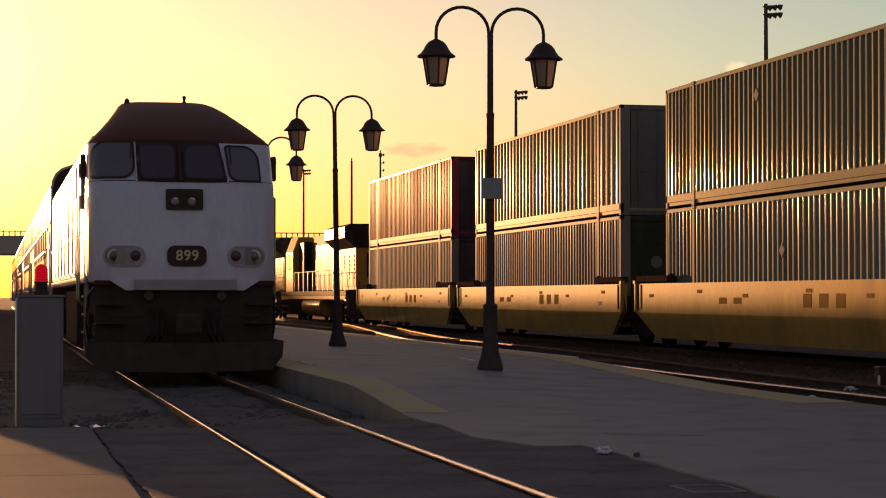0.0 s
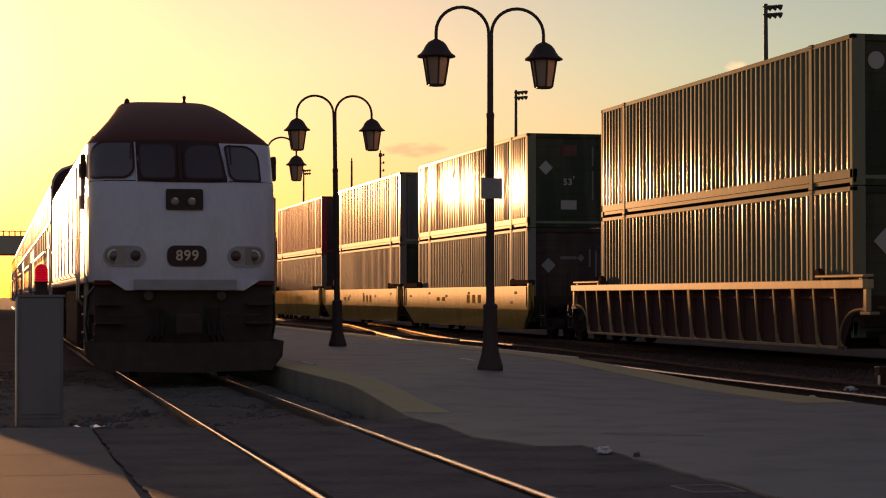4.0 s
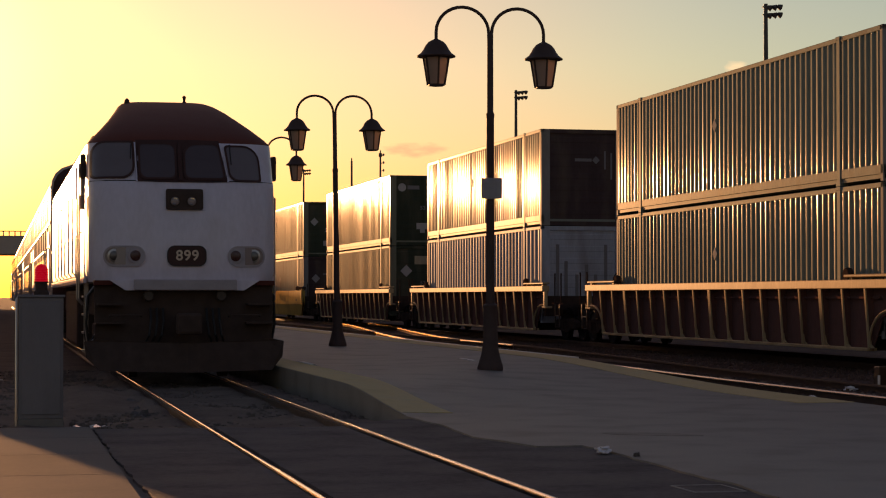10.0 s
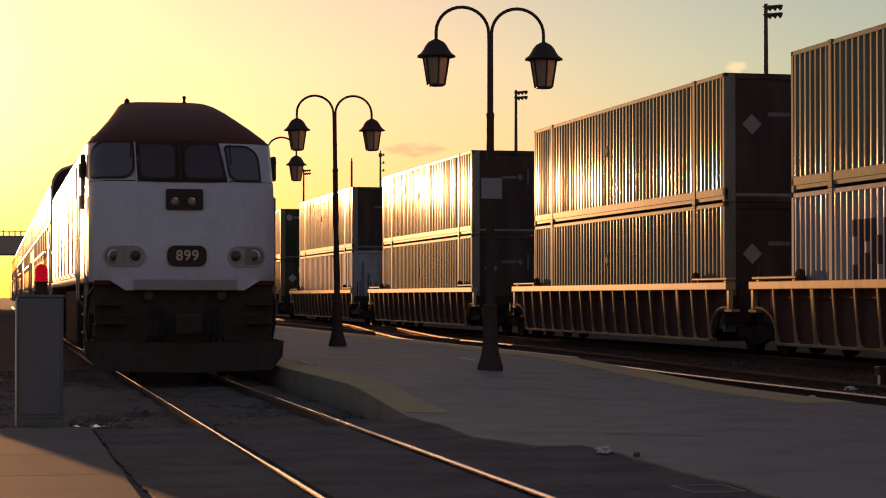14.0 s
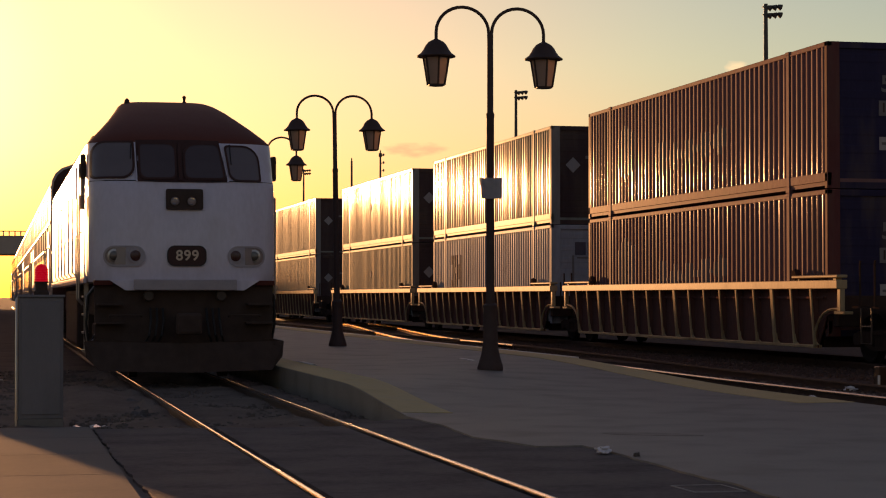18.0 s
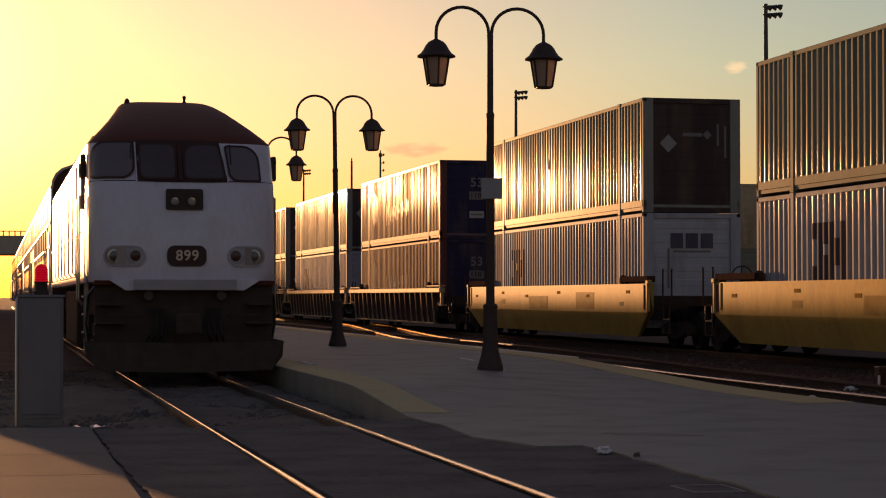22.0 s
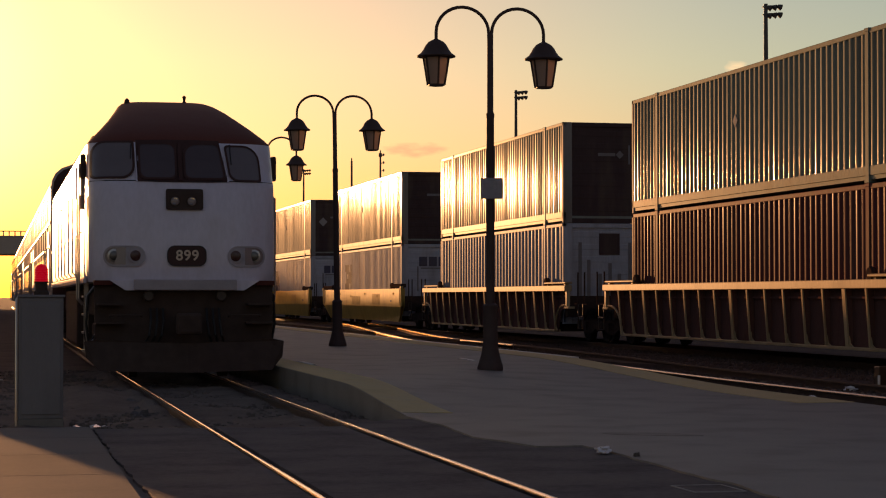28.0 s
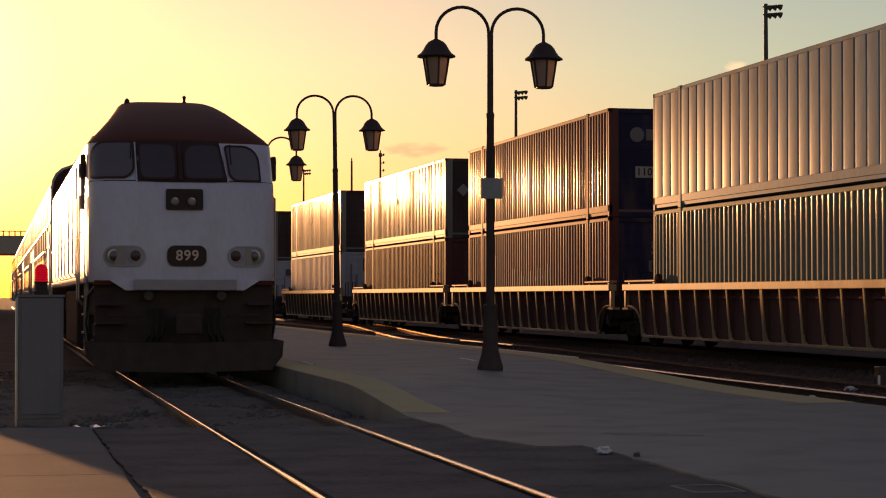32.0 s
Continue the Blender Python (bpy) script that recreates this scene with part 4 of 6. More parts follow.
            box(bm, s * 1.537 - 0.012, s * 1.537 + 0.012, 5 + 2.1 * k, 6.9 + 2.1 * k, 1.7, 3.3, 0.01)
            part("side_panel", bm, M_WHITE, ob)
    bm = B()
    box(bm, -1.42, 1.42, 7.4, 13.6, 0.3, 1.5, 0.12)
    part("fuel_tank", bm, M_BLACK, ob)
    bm = B()
    box(bm, -1.2, 1.2, 0.3, 20.5, 1.0, 1.6)
    part("underframe", bm, M_BLACK, ob)
    for yy in (2.3, 15.0):
        bm = B()
        box(bm, -0.9, 0.9, yy - 1.2, yy + 3.2, 0.35, 0.95)
        for s in (-1, 1):
            box(bm, s * 1.08 - 0.12, s * 1.08 + 0.12, yy - 1.6, yy + 3.6, 0.5, 0.85, 0.03)
            for k in (-0.9, 2.9):
                lathe(bm, [(0.5, -0.07), (0.5, 0.07)], 24, at=(s * 0.75, yy + k, 0.5), turn=Euler((0, radians(90), 0)).to_matrix())
        part("truck", bm, M_BLACK, ob)
    bm = B()
    box(bm, -0.035, 0.035, 1.75, 1.85, 4.5, 4.58)
    lathe(bm, [(0.05, 4.56), (0.02, 4.6), (0.035, 4.68), (0.01, 4.7)], 8, at=(0, 1.8, 0))
    part("antenna", bm, M_BLACK, ob, at=pose(0.33, 2.1, 0.27))
    bm = B()
    lathe(bm, [(0.06, 4.78), (0.04, 4.86), (0.015, 4.89)], 8, at=(-0.7, 3.8, 0))
    part("horn", bm, M_BLACK, ob)
    bm = B()
    prism(bm, [(-1.3, 4.3), (1.3, 4.3), (0.9, 4.9), (-0.9, 4.9)], 12.5, 19.5, "y")
    part("radiator_housing", bm, M_ROOF, ob)
    return ob


commuter_locomotive()


def coach_mesh():
    bm = B()
    half = [(1.3, 0.95), (1.48, 1.4), (1.48, 4.2), (1.45, 4.42), (1.36, 4.6), (1.2, 4.74), (0.9, 4.85), (0.45, 4.9)]
    sec = [(-x, z) for x, z in half] + list(reversed(half))
    prism(bm, sec, 0.0, 25.2, "y")
    return finish(bm, "coach_body", M_COACH), sec


COACH, END_SECTION = coach_mesh()


def bilevel_coach(y):
    ob = thing("bilevel_coach", pose(TRACK1, y, 0), "silver-white bilevel passenger coach with two rows of windows", "railway coach", "coaches behind the locomotive")
    part("body", COACH, M_COACH, ob)
    for s in (-1, 1):
        for z0, z1 in ((1.75, 2.45), (3.46, 4.02)):
            for k in range(8):
                bm = B()
                y0 = 3.2 + k * 2.45
                m = pose(s * 1.485, y0, (z0 + z1) / 2)
                box(bm, -0.012, 0.012, 0, 1.5, -(z1 - z0) / 2, (z1 - z0) / 2, 0.008)
                part("window", bm, M_GLASS, ob, at=m)
        for y0 in (1.0, 23.0):
            bm = B()
            box(bm, s * 1.485 - 0.02, s * 1.485 + 0.02, y0, y0 + 1.3, 1.1, 3.1, 0.01)
            part("door", bm, M_WHITE, ob)
    for s in (-1, 1):
        for zz, deep in ((1.5, 0.03), (2.62, 0.02), (3.26, 0.035), (4.18, 0.03)):
            bm = B()
            box(bm, s * 1.485 - 0.02, s * 1.485 + deep, 0.05, 25.1, zz, zz + 0.07, 0.01)
            part("belt_rail", bm, M_STEEL, ob)
        for k in range(9):
            bm = B()
            box(bm, s * 1.485 - 0.02, s * 1.485 + 0.025, 2.7 + 2.45 * k, 2.78 + 2.45 * k, 1.0, 3.26, 0.01)
            part("body_seam", bm, M_COACH, ob)
        for yy in (0.75, 2.4, 22.85, 24.4):
            bm = B()
            tube(bm, [(s * 1.5, yy, 1.0), (s * 1.58, yy, 1.05), (s * 1.58, yy, 2.6), (s * 1.5, yy, 2.65)], 0.02, 6)
            part("door_rail", bm, M_STEEL, ob)
    for y0 in (1.4, 20.2):
        bm = B()
        for s in (-1, 1):
            box(bm, s * 1.0 - 0.12, s * 1.0 + 0.12, y0, y0 + 3.4, 0.4, 0.75, 0.03)
            for k in (0.5, 2.9):
                lathe(bm, [(0.46, -0.07), (0.46, 0.07)], 20, at=(s * 0.75, y0 + k, 0.46), turn=Euler((0, radians(90), 0)).to_matrix())
        part("truck", bm, M_BLACK, ob)
    bm = B()
    box(bm, -1.2, 1.2, 5.2, 19.8, 0.3, 0.96, 0.05)
    part("underframe", bm, M_BLACK, ob)
    bm = B()
    inner = [(x * 0.965, 1.0 + (z - 1.0) * 0.985) for x, z in END_SECTION]
    prism(bm, inner, -0.03, 0.0, "y")
    part("end_panel", bm, M_MASK, ob, "dark end panel")
    bm = B()
    box(bm, -0.5, 0.5, 25.2, 26.0, 1.2, 3.4)
    part("gangway", bm, M_RUBBER, ob)
    return ob


for k in range(5):
    bilevel_coach(LY + 21.4 + 26.0 * k)

# ---- freight train ----
CLEN, CWID, CHGT = 16.154, 1.295, 2.896
STACK0, STACK1 = 0.553, 3.463
MOVERS = []
WHEELSETS = []


def paint(name, base, rough=0.12, dirty=0.6, var=0.3, gloss=0.1):
    return mat(name, base, 0.5, spec=0.0015, coat=gloss, coat_rough=rough, grain=0.14, var=var, scale=1.6, streak=5, rnd=0.16, dirty=dirty, dirt=(0.13, 0.1, 0.07), bump=0.0045, bump_scale=2.2)


P_GREY = paint("container_grey", (0.225, 0.258, 0.222))
P_LIGHT = paint("container_pale", (0.38, 0.41, 0.46), 0.13, gloss=0.06)
P_GREEN = paint("container_green", (0.18, 0.195, 0.14), 0.11, gloss=0.14)
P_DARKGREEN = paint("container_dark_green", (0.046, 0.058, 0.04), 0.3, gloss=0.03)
P_RED = paint("container_red", (0.3, 0.04, 0.07), 0.2, dirty=0.3, gloss=0.018)
P_BROWN = paint("container_brown_grey", (0.22, 0.12, 0.12), 0.12, gloss=0.035)
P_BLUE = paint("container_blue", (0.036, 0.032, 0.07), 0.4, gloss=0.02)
P_TAN = paint("container_tan", (0.4, 0.34, 0.23), 0.18, gloss=0.025)
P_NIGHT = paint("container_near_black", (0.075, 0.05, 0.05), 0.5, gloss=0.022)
P_MAROON = paint("container_maroon", (0.14, 0.052, 0.05), 0.2, gloss=0.02)
P_POST = paint("container_post_grey", (0.26, 0.255, 0.24), gloss=0.04)
P_SHEET = mat("container_dusty_white", (0.22, 0.3, 0.38), 0.7, spec=0.0, coat=0.05, coat_rough=0.22, grain=0.1, var=0.4, scale=1.1, streak=7, dirty=0.5, dirt=(0.2, 0.15, 0.09), bump=0.016, bump_scale=2.2)
P_DULL = paint("container_dull_grey", (0.25, 0.22, 0.21), 0.14, gloss=0.05)
P_SLATE = paint("container_slate", (0.16, 0.15, 0.15))
P_DECAL = mat("decal_white", (0.4, 0.385, 0.37), 0.6, var=0.1, spec=0.0)
P_PLACARD = mat("placard_grey", (0.3, 0.29, 0.285), 0.6, var=0.1, spec=0.0)
P_DECAL_DIM = mat("decal_grey", (0.2, 0.19, 0.19), 0.6, var=0.15, spec=0.0)
P_LOGO = paint("logo_navy", (0.095, 0.092, 0.13), gloss=0.03)
P_SCRIPT = paint("faded_script", (0.24, 0.19, 0.18))
P_ORANGE = paint("loco_orange", (0.55, 0.28, 0.05), 0.25, gloss=0.1)
P_HOOD = paint("loco_hood_black", (0.03, 0.026, 0.024), 0.25, gloss=0.1)
P_PATCH = mat("repainted_patch", (0.39, 0.26, 0.08), 0.7, spec=0.0, coat=0.12, coat_rough=0.2, var=0.4, scale=2.5, bump=0.002, bump_scale=3)
P_REFLECT = mat("reflector_brown", (0.35, 0.235, 0.075), 0.5, var=0.2, spec=0.0)

RIB = {"fine": (0.2712, 0.088, 0.042, 0.05), "wide": (0.5424, 0.47, 0.03, 0.022), "mid": (0.4, 0.13, 0.05, 0.05)}


def rolled(prof, reach):
    """The corners of a folded sheet, bent round as a press leaves them."""
    out = [prof[0]]
    for a, b, c in zip(prof, prof[1:], prof[2:]):
        a, b, c = Vector(a), Vector(b), Vector(c)
        ka, kc = min(reach, 0.45 * (a - b).length), min(reach, 0.45 * (c - b).length)
        p, q = b + (a - b).normalized() * ka, b + (c - b).normalized() * kc
        for u in (0, 0.25, 0.5, 0.75, 1):
            v = p * (1 - u) ** 2 + b * 2 * u * (1 - u) + q * u * u
            out.append((v.x, v.y))
    out.append(prof[-1])
    return out


def corrugated(kind, y0, y1, z0, z1, rg):
    """A corrugated sheet in the plane x = 0, ribs out towards -x."""
    pitch, flat, slope, deep = RIB[kind]
    n = max(1, round((y1 - y0) / pitch))
    step = (y1 - y0) / n
    f, s = flat / pitch * step, slope / pitch * step
    prof = [(y0, deep)]
    for i in range(n):
        a = y0 + i * step + (step - f - 2 * s) / 2
        u, v, w = (rg.uniform(-0.0038, 0.0038) for _ in range(3))
        prof += [(a, deep - w), (a + s, u), (a + s + f, -u * 0.6 + 0.3 * v), (a + 2 * s + f, deep + w)]
    prof.append((y1, deep))
    prof = rolled(prof, 0.017)
    bm = B()
    lo = [bm.verts.new((x, y, z0)) for y, x in prof]
    hi = [bm.verts.new((x, y, z1)) for y, x in prof]
    quads(bm, lo, hi, closed=False)
    bk = [bm.verts.new((0.06, y, z)) for y, z in ((y0, z0), (y1, z0), (y1, z1), (y0, z1))]
    bm.faces.new(bk)
    return bm


POST_Y = (1.98, CLEN - 1.98)
SHARED = {}
for kd in RIB:
    for i, (ya, yb) in enumerate(((0.1, 1.90), (2.06, CLEN - 2.06), (CLEN - 1.90, CLEN - 0.1))):
        for v in range(4):
            SHARED[kd, i, v] = finish(corrugated(kd, ya, yb, 0.32, CHGT - 0.1, random.Random(7 * v + i)), "side_panel", P_GREY, True)
bm = B()
box(bm, 0, 0.11, 0, CLEN, CHGT - 0.1, CHGT, 0.012)
SHARED["top_rail"] = finish(bm, "top_rail", P_GREY)
bm = B()
box(bm, 0, 0.1, 0, CLEN, 0.14, 0.32, 0.008)
box(bm, 0.02, 0.08, 0, CLEN, 0.06, 0.14)
SHARED["bottom_rail"] = finish(bm, "bottom_rail", P_GREY)
bm = B()
box(bm, -0.012, 0.08, -0.08, 0.08, 0.02, CHGT - 0.04, 0.01)
box(bm, -0.02, 0.14, -0.1, 0.1, CHGT - 0.06, CHGT + 0.012, 0.01)
box(bm, -0.02, 0.14, -0.1, 0.1, 0.0, 0.12, 0.01)
SHARED["side_post"] = finish(bm, "side_post", P_GREY)
bm = B()
box(bm, 0, 0.27, 0, 0.13, 0.0, CHGT, 0.012)
SHARED["corner_post"] = finish(bm, "corner_post", P_GREY)
bm = B()
box(bm, -CWID + 0.1, CWID - 0.1, 0.03, CLEN - 0.03, CHGT - 0.05, CHGT - 0.02)
for k in range(26):
    box(bm, -CWID + 0.15, CWID - 0.15, 0.4 + k * 0.6, 0.7 + k * 0.6, CHGT - 0.02, CHGT - 0.004)
SHARED["roof"] = finish(bm, "roof", P_GREY)
bm = B()
box(bm, -CWID + 0.1, CWID - 0.1, 0.03, CLEN - 0.03, 0.06, 0.2)
SHARED["floor"] = finish(bm, "floor", P_GREY)
prof = [(0.2, 0.053)]
for k in range(7):
    z = 0.33 + k * 0.36
    prof += [(z, 0.053), (z + 0.025, 0.045), (z + 0.155, 0.045), (z + 0.18, 0.053)]
prof += [(CHGT - 0.12, 0.053), (CHGT - 0.12, 0.1), (0.2, 0.1)]
bm = B()
prism(bm, [(y, z) for z, y in prof], -1.02, 1.02, "x")
SHARED["end_wall"] = finish(bm, "end_wall", P_GREY)
bm = B()
box(bm, 0.012, 1.0, 0.045, 0.09, 0.2, CHGT - 0.12, 0.01)
SHARED["door"] = finish(bm, "door", P_GREY)
bm = B()
lathe(bm, [(0.018, 0.2), (0.018, CHGT - 0.14)], 8)
for zz in (0.45, 1.0, 1.9, 2.45):
    box(bm, -0.05, 0.05, -0.015, 0.02, zz, zz + 0.06)
box(bm, -0.02, 0.24, -0.03, -0.01, 1.15, 1.19)
SHARED["locking_bar"] = finish(bm, "locking_bar", P_GREY)
bm = B()
box(bm, -1.024, 1.024, 0.01, 0.12, 0, 0.13, 0.01)
SHARED["end_beam"] = finish(bm, "end_beam", P_GREY)
bm = B()
slab(bm, [(0, -0.15), (0.15, 0), (0, 0.15), (-0.15, 0)], 0, 0.008)
SHARED["placard"] = finish(bm, "placard", P_DECAL)


def container(label, side, end, post=None, kind="fine", end_kind="wall"):
    """A 53 foot container, its near end at y = 0, its base at z = 0."""
    ob = thing("shipping_container", Matrix(), label, "container", "double-stacked containers")
    post = post or side
    SHARED["count"] = SHARED.get("count", 0) + 1
    for s in (-1, 1):
        flip = Matrix.Translation((s * CWID, 0, 0)) @ (Matrix() if s < 0 else pose(0, CLEN, 0, 0, 0, 180))
        for i in range(3):
            part("side_panel", SHARED[kind, i, SHARED["count"] % 4], side, ob, at=flip)
        part("top_rail", SHARED["top_rail"], side, ob, at=flip)
        part("bottom_rail", SHARED["bottom_rail"], side, ob, at=flip)
        for y in POST_Y:
            part("side_post", SHARED["side_post"], side, ob, at=flip @ Matrix.Translation((0, y, 0)))
        for far in (0, 1):
            m = Matrix.Translation((-CWID, 0, 0)) if (s, far) == (-1, 0) else Matrix.Translation((CWID - 0.27, 0, 0)) if (s, far) == (1, 0) else Matrix.Translation((-CWID if s < 0 else CWID - 0.27, CLEN - 0.13, 0))
            part("corner_post", SHARED["corner_post"], post, ob, at=m)
    part("roof", SHARED["roof"], side, ob)
    part("floor", SHARED["floor"], side, ob)
    for far in (0, 1):
        flip = Matrix() if not far else pose(0, CLEN, 0, 0, 0, 180)
        for zz in (0.0, CHGT - 0.13):
            part("end_beam", SHARED["end_beam"], end, ob, at=flip @ Matrix.Translation((0, 0, zz)))
        if far or end_kind == "wall":
            part("end_wall", SHARED["end_wall"], end, ob, at=flip)
        else:
            for k in (0, 1):
                d = part("door", SHARED["door"], end, ob, at=Matrix.Translation((-1.01 if k else 0, 0, 0)))
                for x in (0.22, 0.75):
                    part("locking_bar", SHARED["locking_bar"], end, d, at=Matrix.Translation((x, 0.03, 0)))
    return ob


def end_plate(ob, x, z, w, h, material, name="decal", label=""):
    bm = B()
    box(bm, x - w / 2, x + w / 2, 0.035, 0.043, z - h / 2, z + h / 2)
    return part(name, bm, material, ob, label)


def end_diamond(ob, x, z, size, material=None):
    part("placard", SHARED["placard"], material or P_DECAL, ob, "pale diamond placard", at=pose(x, 0.045, z, 90) @ Matrix.Scale(size / 0.3, 4))


def end_words(ob, text, x, z, h, material=None):
    words(text, h, material or P_DECAL, ob, Matrix.Translation((x, 0.038, z)))


def side_marks(ob, kind, y0, y1, z0, z1, material, shape):
    """A painted mark that follows the ribs: a strip on each rib where shape(u, v) is set."""
    pitch, flat, slope, deep = RIB[kind]
    ya, yb = 2.06, CLEN - 2.06
    n = round((yb - ya) / pitch)
    step = (yb - ya) / n
    f, sl = flat / pitch * step, slope / pitch * step
    rows = 14
    for i in range(n):
        c = ya + (i + 0.5) * step
        if not y0 <= c <= y1:
            continue
        u = (y1 - c) / (y1 - y0)
        prof = rolled([(c - step / 2 + 0.004, deep), (c - f / 2 - sl, deep), (c - f / 2, 0), (c + f / 2, 0), (c + f / 2 + sl, deep), (c + step / 2 - 0.004, deep)], 0.017)
        run = None
        for k in range(rows + 1):
            on = k < rows and shape(u, (k + 0.5) / rows)
            if on and run is None:
                run = k
            if not on and run is not None:
                bm = B()
                za, zb = z0 + (z1 - z0) * run / rows, z0 + (z1 - z0) * k / rows
                rings = [[bm.verts.new((-CWID + x - off, y, z)) for y, x in prof] for off, z in ((0.009, za), (0.009, zb), (-0.004, zb), (-0.004, za))]
                for p, q in zip(rings, rings[1:] + rings[:1]):
                    quads(bm, p, q, closed=False)
                part("side_mark", bm, material, ob, smooth=True)
                run = None


def blocks(u, v):
    """Heavy plain blocks with notches over a thin bar, no letters."""
    k = int(u * 6.99)
    return v < 0.12 or v > 0.24 and not ((k == 1 and 0.45 < v < 0.8) or (k == 3 and 0.58 < v < 0.7) or (k == 5 and (v > 0.8 or v < 0.42)))


def script(u, v):
    """A slanting line of plain strokes."""
    mid = 0.35 + 0.25 * u
    return abs(v - mid) < 0.16 + 0.12 * math.sin(u * 29) or (u < 0.12 and 0.1 < v < 0.8)


def disc(u, v):
    return (u - 0.5) ** 2 + (v - 0.5) ** 2 < 0.22


def dress_grey(ob, diamond=True):
    """Diamond, word bar and code bars on the near end; a placard on the side."""
    if diamond:
        end_diamond(ob, -0.62, 1.75, 0.46, P_PLACARD)
    end_plate(ob, 0.02, 1.98, 0.52, 0.09, P_DECAL_DIM, "word_bar", "plain pale bar in place of a word")
    end_diamond(ob, 0.42, 1.98, 0.24, P_DECAL_DIM)
    for x, z, h in ((0.7, 1.98, 0.55), (0.9, 1.8, 0.8)):
        end_plate(ob, x, z, 0.055, h, P_DECAL_DIM, "code_bar")
    part("placard", SHARED["placard"], P_DECAL, ob, "pale diamond placard", at=pose(-CWID - 0.004, 8.8, 1.75, 0, -90, 0))


def grey_box(label="grey corrugated container with a near-black end wall and pale placards", diamond=True):
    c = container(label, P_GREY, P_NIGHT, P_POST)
    dress_grey(c, diamond)
    return c


def pale_box(label="off-white corrugated container with a navy block logo"):
    c = container(label, P_LIGHT, P_LIGHT)
    side_marks(c, "fine", 11.6, 13.4, 0.75, 2.25, P_LOGO, blocks)
    for x in (-0.4, 0.0, 0.4):
        end_plate(c, x, 2.2, 0.33, 0.38, P_LOGO, "logo_block", "navy plain logo block")
    end_plate(c, 0.0, 1.93, 1.0, 0.05, P_DECAL_DIM, "word_bar")
    end_plate(c, -0.62, 1.5, 0.06, 1.0, P_DECAL_DIM, "code_bar")
    return c


def white_wide(label="off-white container with widely spaced ribs and a barred pale end", panel=False):
    c = container(label, P_LIGHT, P_LIGHT, kind="mid", end_kind="wall")
    for x, h in ((-0.78, 1.9), (-0.52, 1.4), (-0.18, 1.0), (0.12, 1.3), (0.4, 1.0), (0.72, 1.9)):
        end_plate(c, x, 0.45 + h / 2, 0.1, h, P_DECAL_DIM, "door_bar", "darker vertical door bar")
    if panel:
        end_plate(c, 0.1, 2.3, 0.62, 0.62, P_NIGHT, "sign_panel", "small dark square panel")
    return c


def script_box(label="brown-grey corrugated container with a blue end numbered 53"):
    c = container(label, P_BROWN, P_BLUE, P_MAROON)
    side_marks(c, "fine", 5.6, 10.4, 0.75, 1.9, P_SCRIPT, script)
    side_marks(c, "fine", 12.0, 13.6, 0.9, 2.3, P_SCRIPT, disc)
    end_words(c, "53", 0.1, 2.07, 0.33, P_DECAL_DIM)
    end_plate(c, 0.1, 1.6, 0.56, 0.3, P_DECAL_DIM, "plate")
    words("110'", 0.19, P_NIGHT, c, Matrix.Translation((0.1, 0.028, 1.6)))
    end_plate(c, 0.1, 0.9, 0.55, 0.26, P_DECAL, "plate")
    end_plate(c, 0.1, 0.9, 0.45, 0.05, P_SLATE, "word_bar").location.y = -0.006
    end_plate(c, 0.72, 1.6, 0.03, 1.6, P_SLATE, "code_bar")
    return c


def place_container(ob, s0, level):
    MOVERS.append((ob, s0, STACK1 if level else STACK0))


# each car: near end of its containers at the start, well kind, lengths of the well beyond, upper and lower container
def stack_a():
    u = container("red corrugated container with a near-black end", P_RED, P_NIGHT)
    end_plate(u, 0.2, 2.2, 0.3, 0.3, P_DECAL_DIM)
    end_plate(u, 0.1, 1.2, 0.5, 0.2, P_DECAL_DIM)
    return u, container("grey corrugated container under a red one", P_DULL, P_NIGHT)


def stack_b():
    u = container("tan container with broad ribs and a dark panelled end", P_TAN, P_SLATE, P_DULL, "mid", "doors")
    lo = container("grey-green corrugated container with a dark end", P_DULL, P_DARKGREEN)
    bm = B()
    lathe(bm, [(0.16, 0), (0.16, 0.006)], 20, at=(-0.3, 0.043, 1.7), turn=Euler((radians(90), 0, 0)).to_matrix())
    part("round_mark", bm, P_DECAL_DIM, lo)
    return u, lo


def stack_c():
    u = container("green corrugated container with a dark green end numbered 53", P_GREEN, P_DARKGREEN)
    end_diamond(u, -0.7, 1.84, 0.44)
    end_words(u, "53'", 0.04, 1.4, 0.2)
    end_plate(u, 0.03, 0.7, 0.5, 0.28, P_DECAL, "plate")
    end_plate(u, 0.03, 2.38, 0.52, 0.34, P_MAROON, "sign_panel", "dim brown sign panel")
    for x, z, h in ((0.8, 2.2, 0.6), (0.8, 1.3, 0.9)):
        end_plate(u, x, z, 0.05, h, P_DECAL_DIM, "code_bar")
    part("placard", SHARED["placard"], P_DECAL, u, at=pose(-CWID - 0.004, 10.2, 2.2, 0, -90, 0))
    return u, grey_box("grey corrugated container with a near-black marked end")


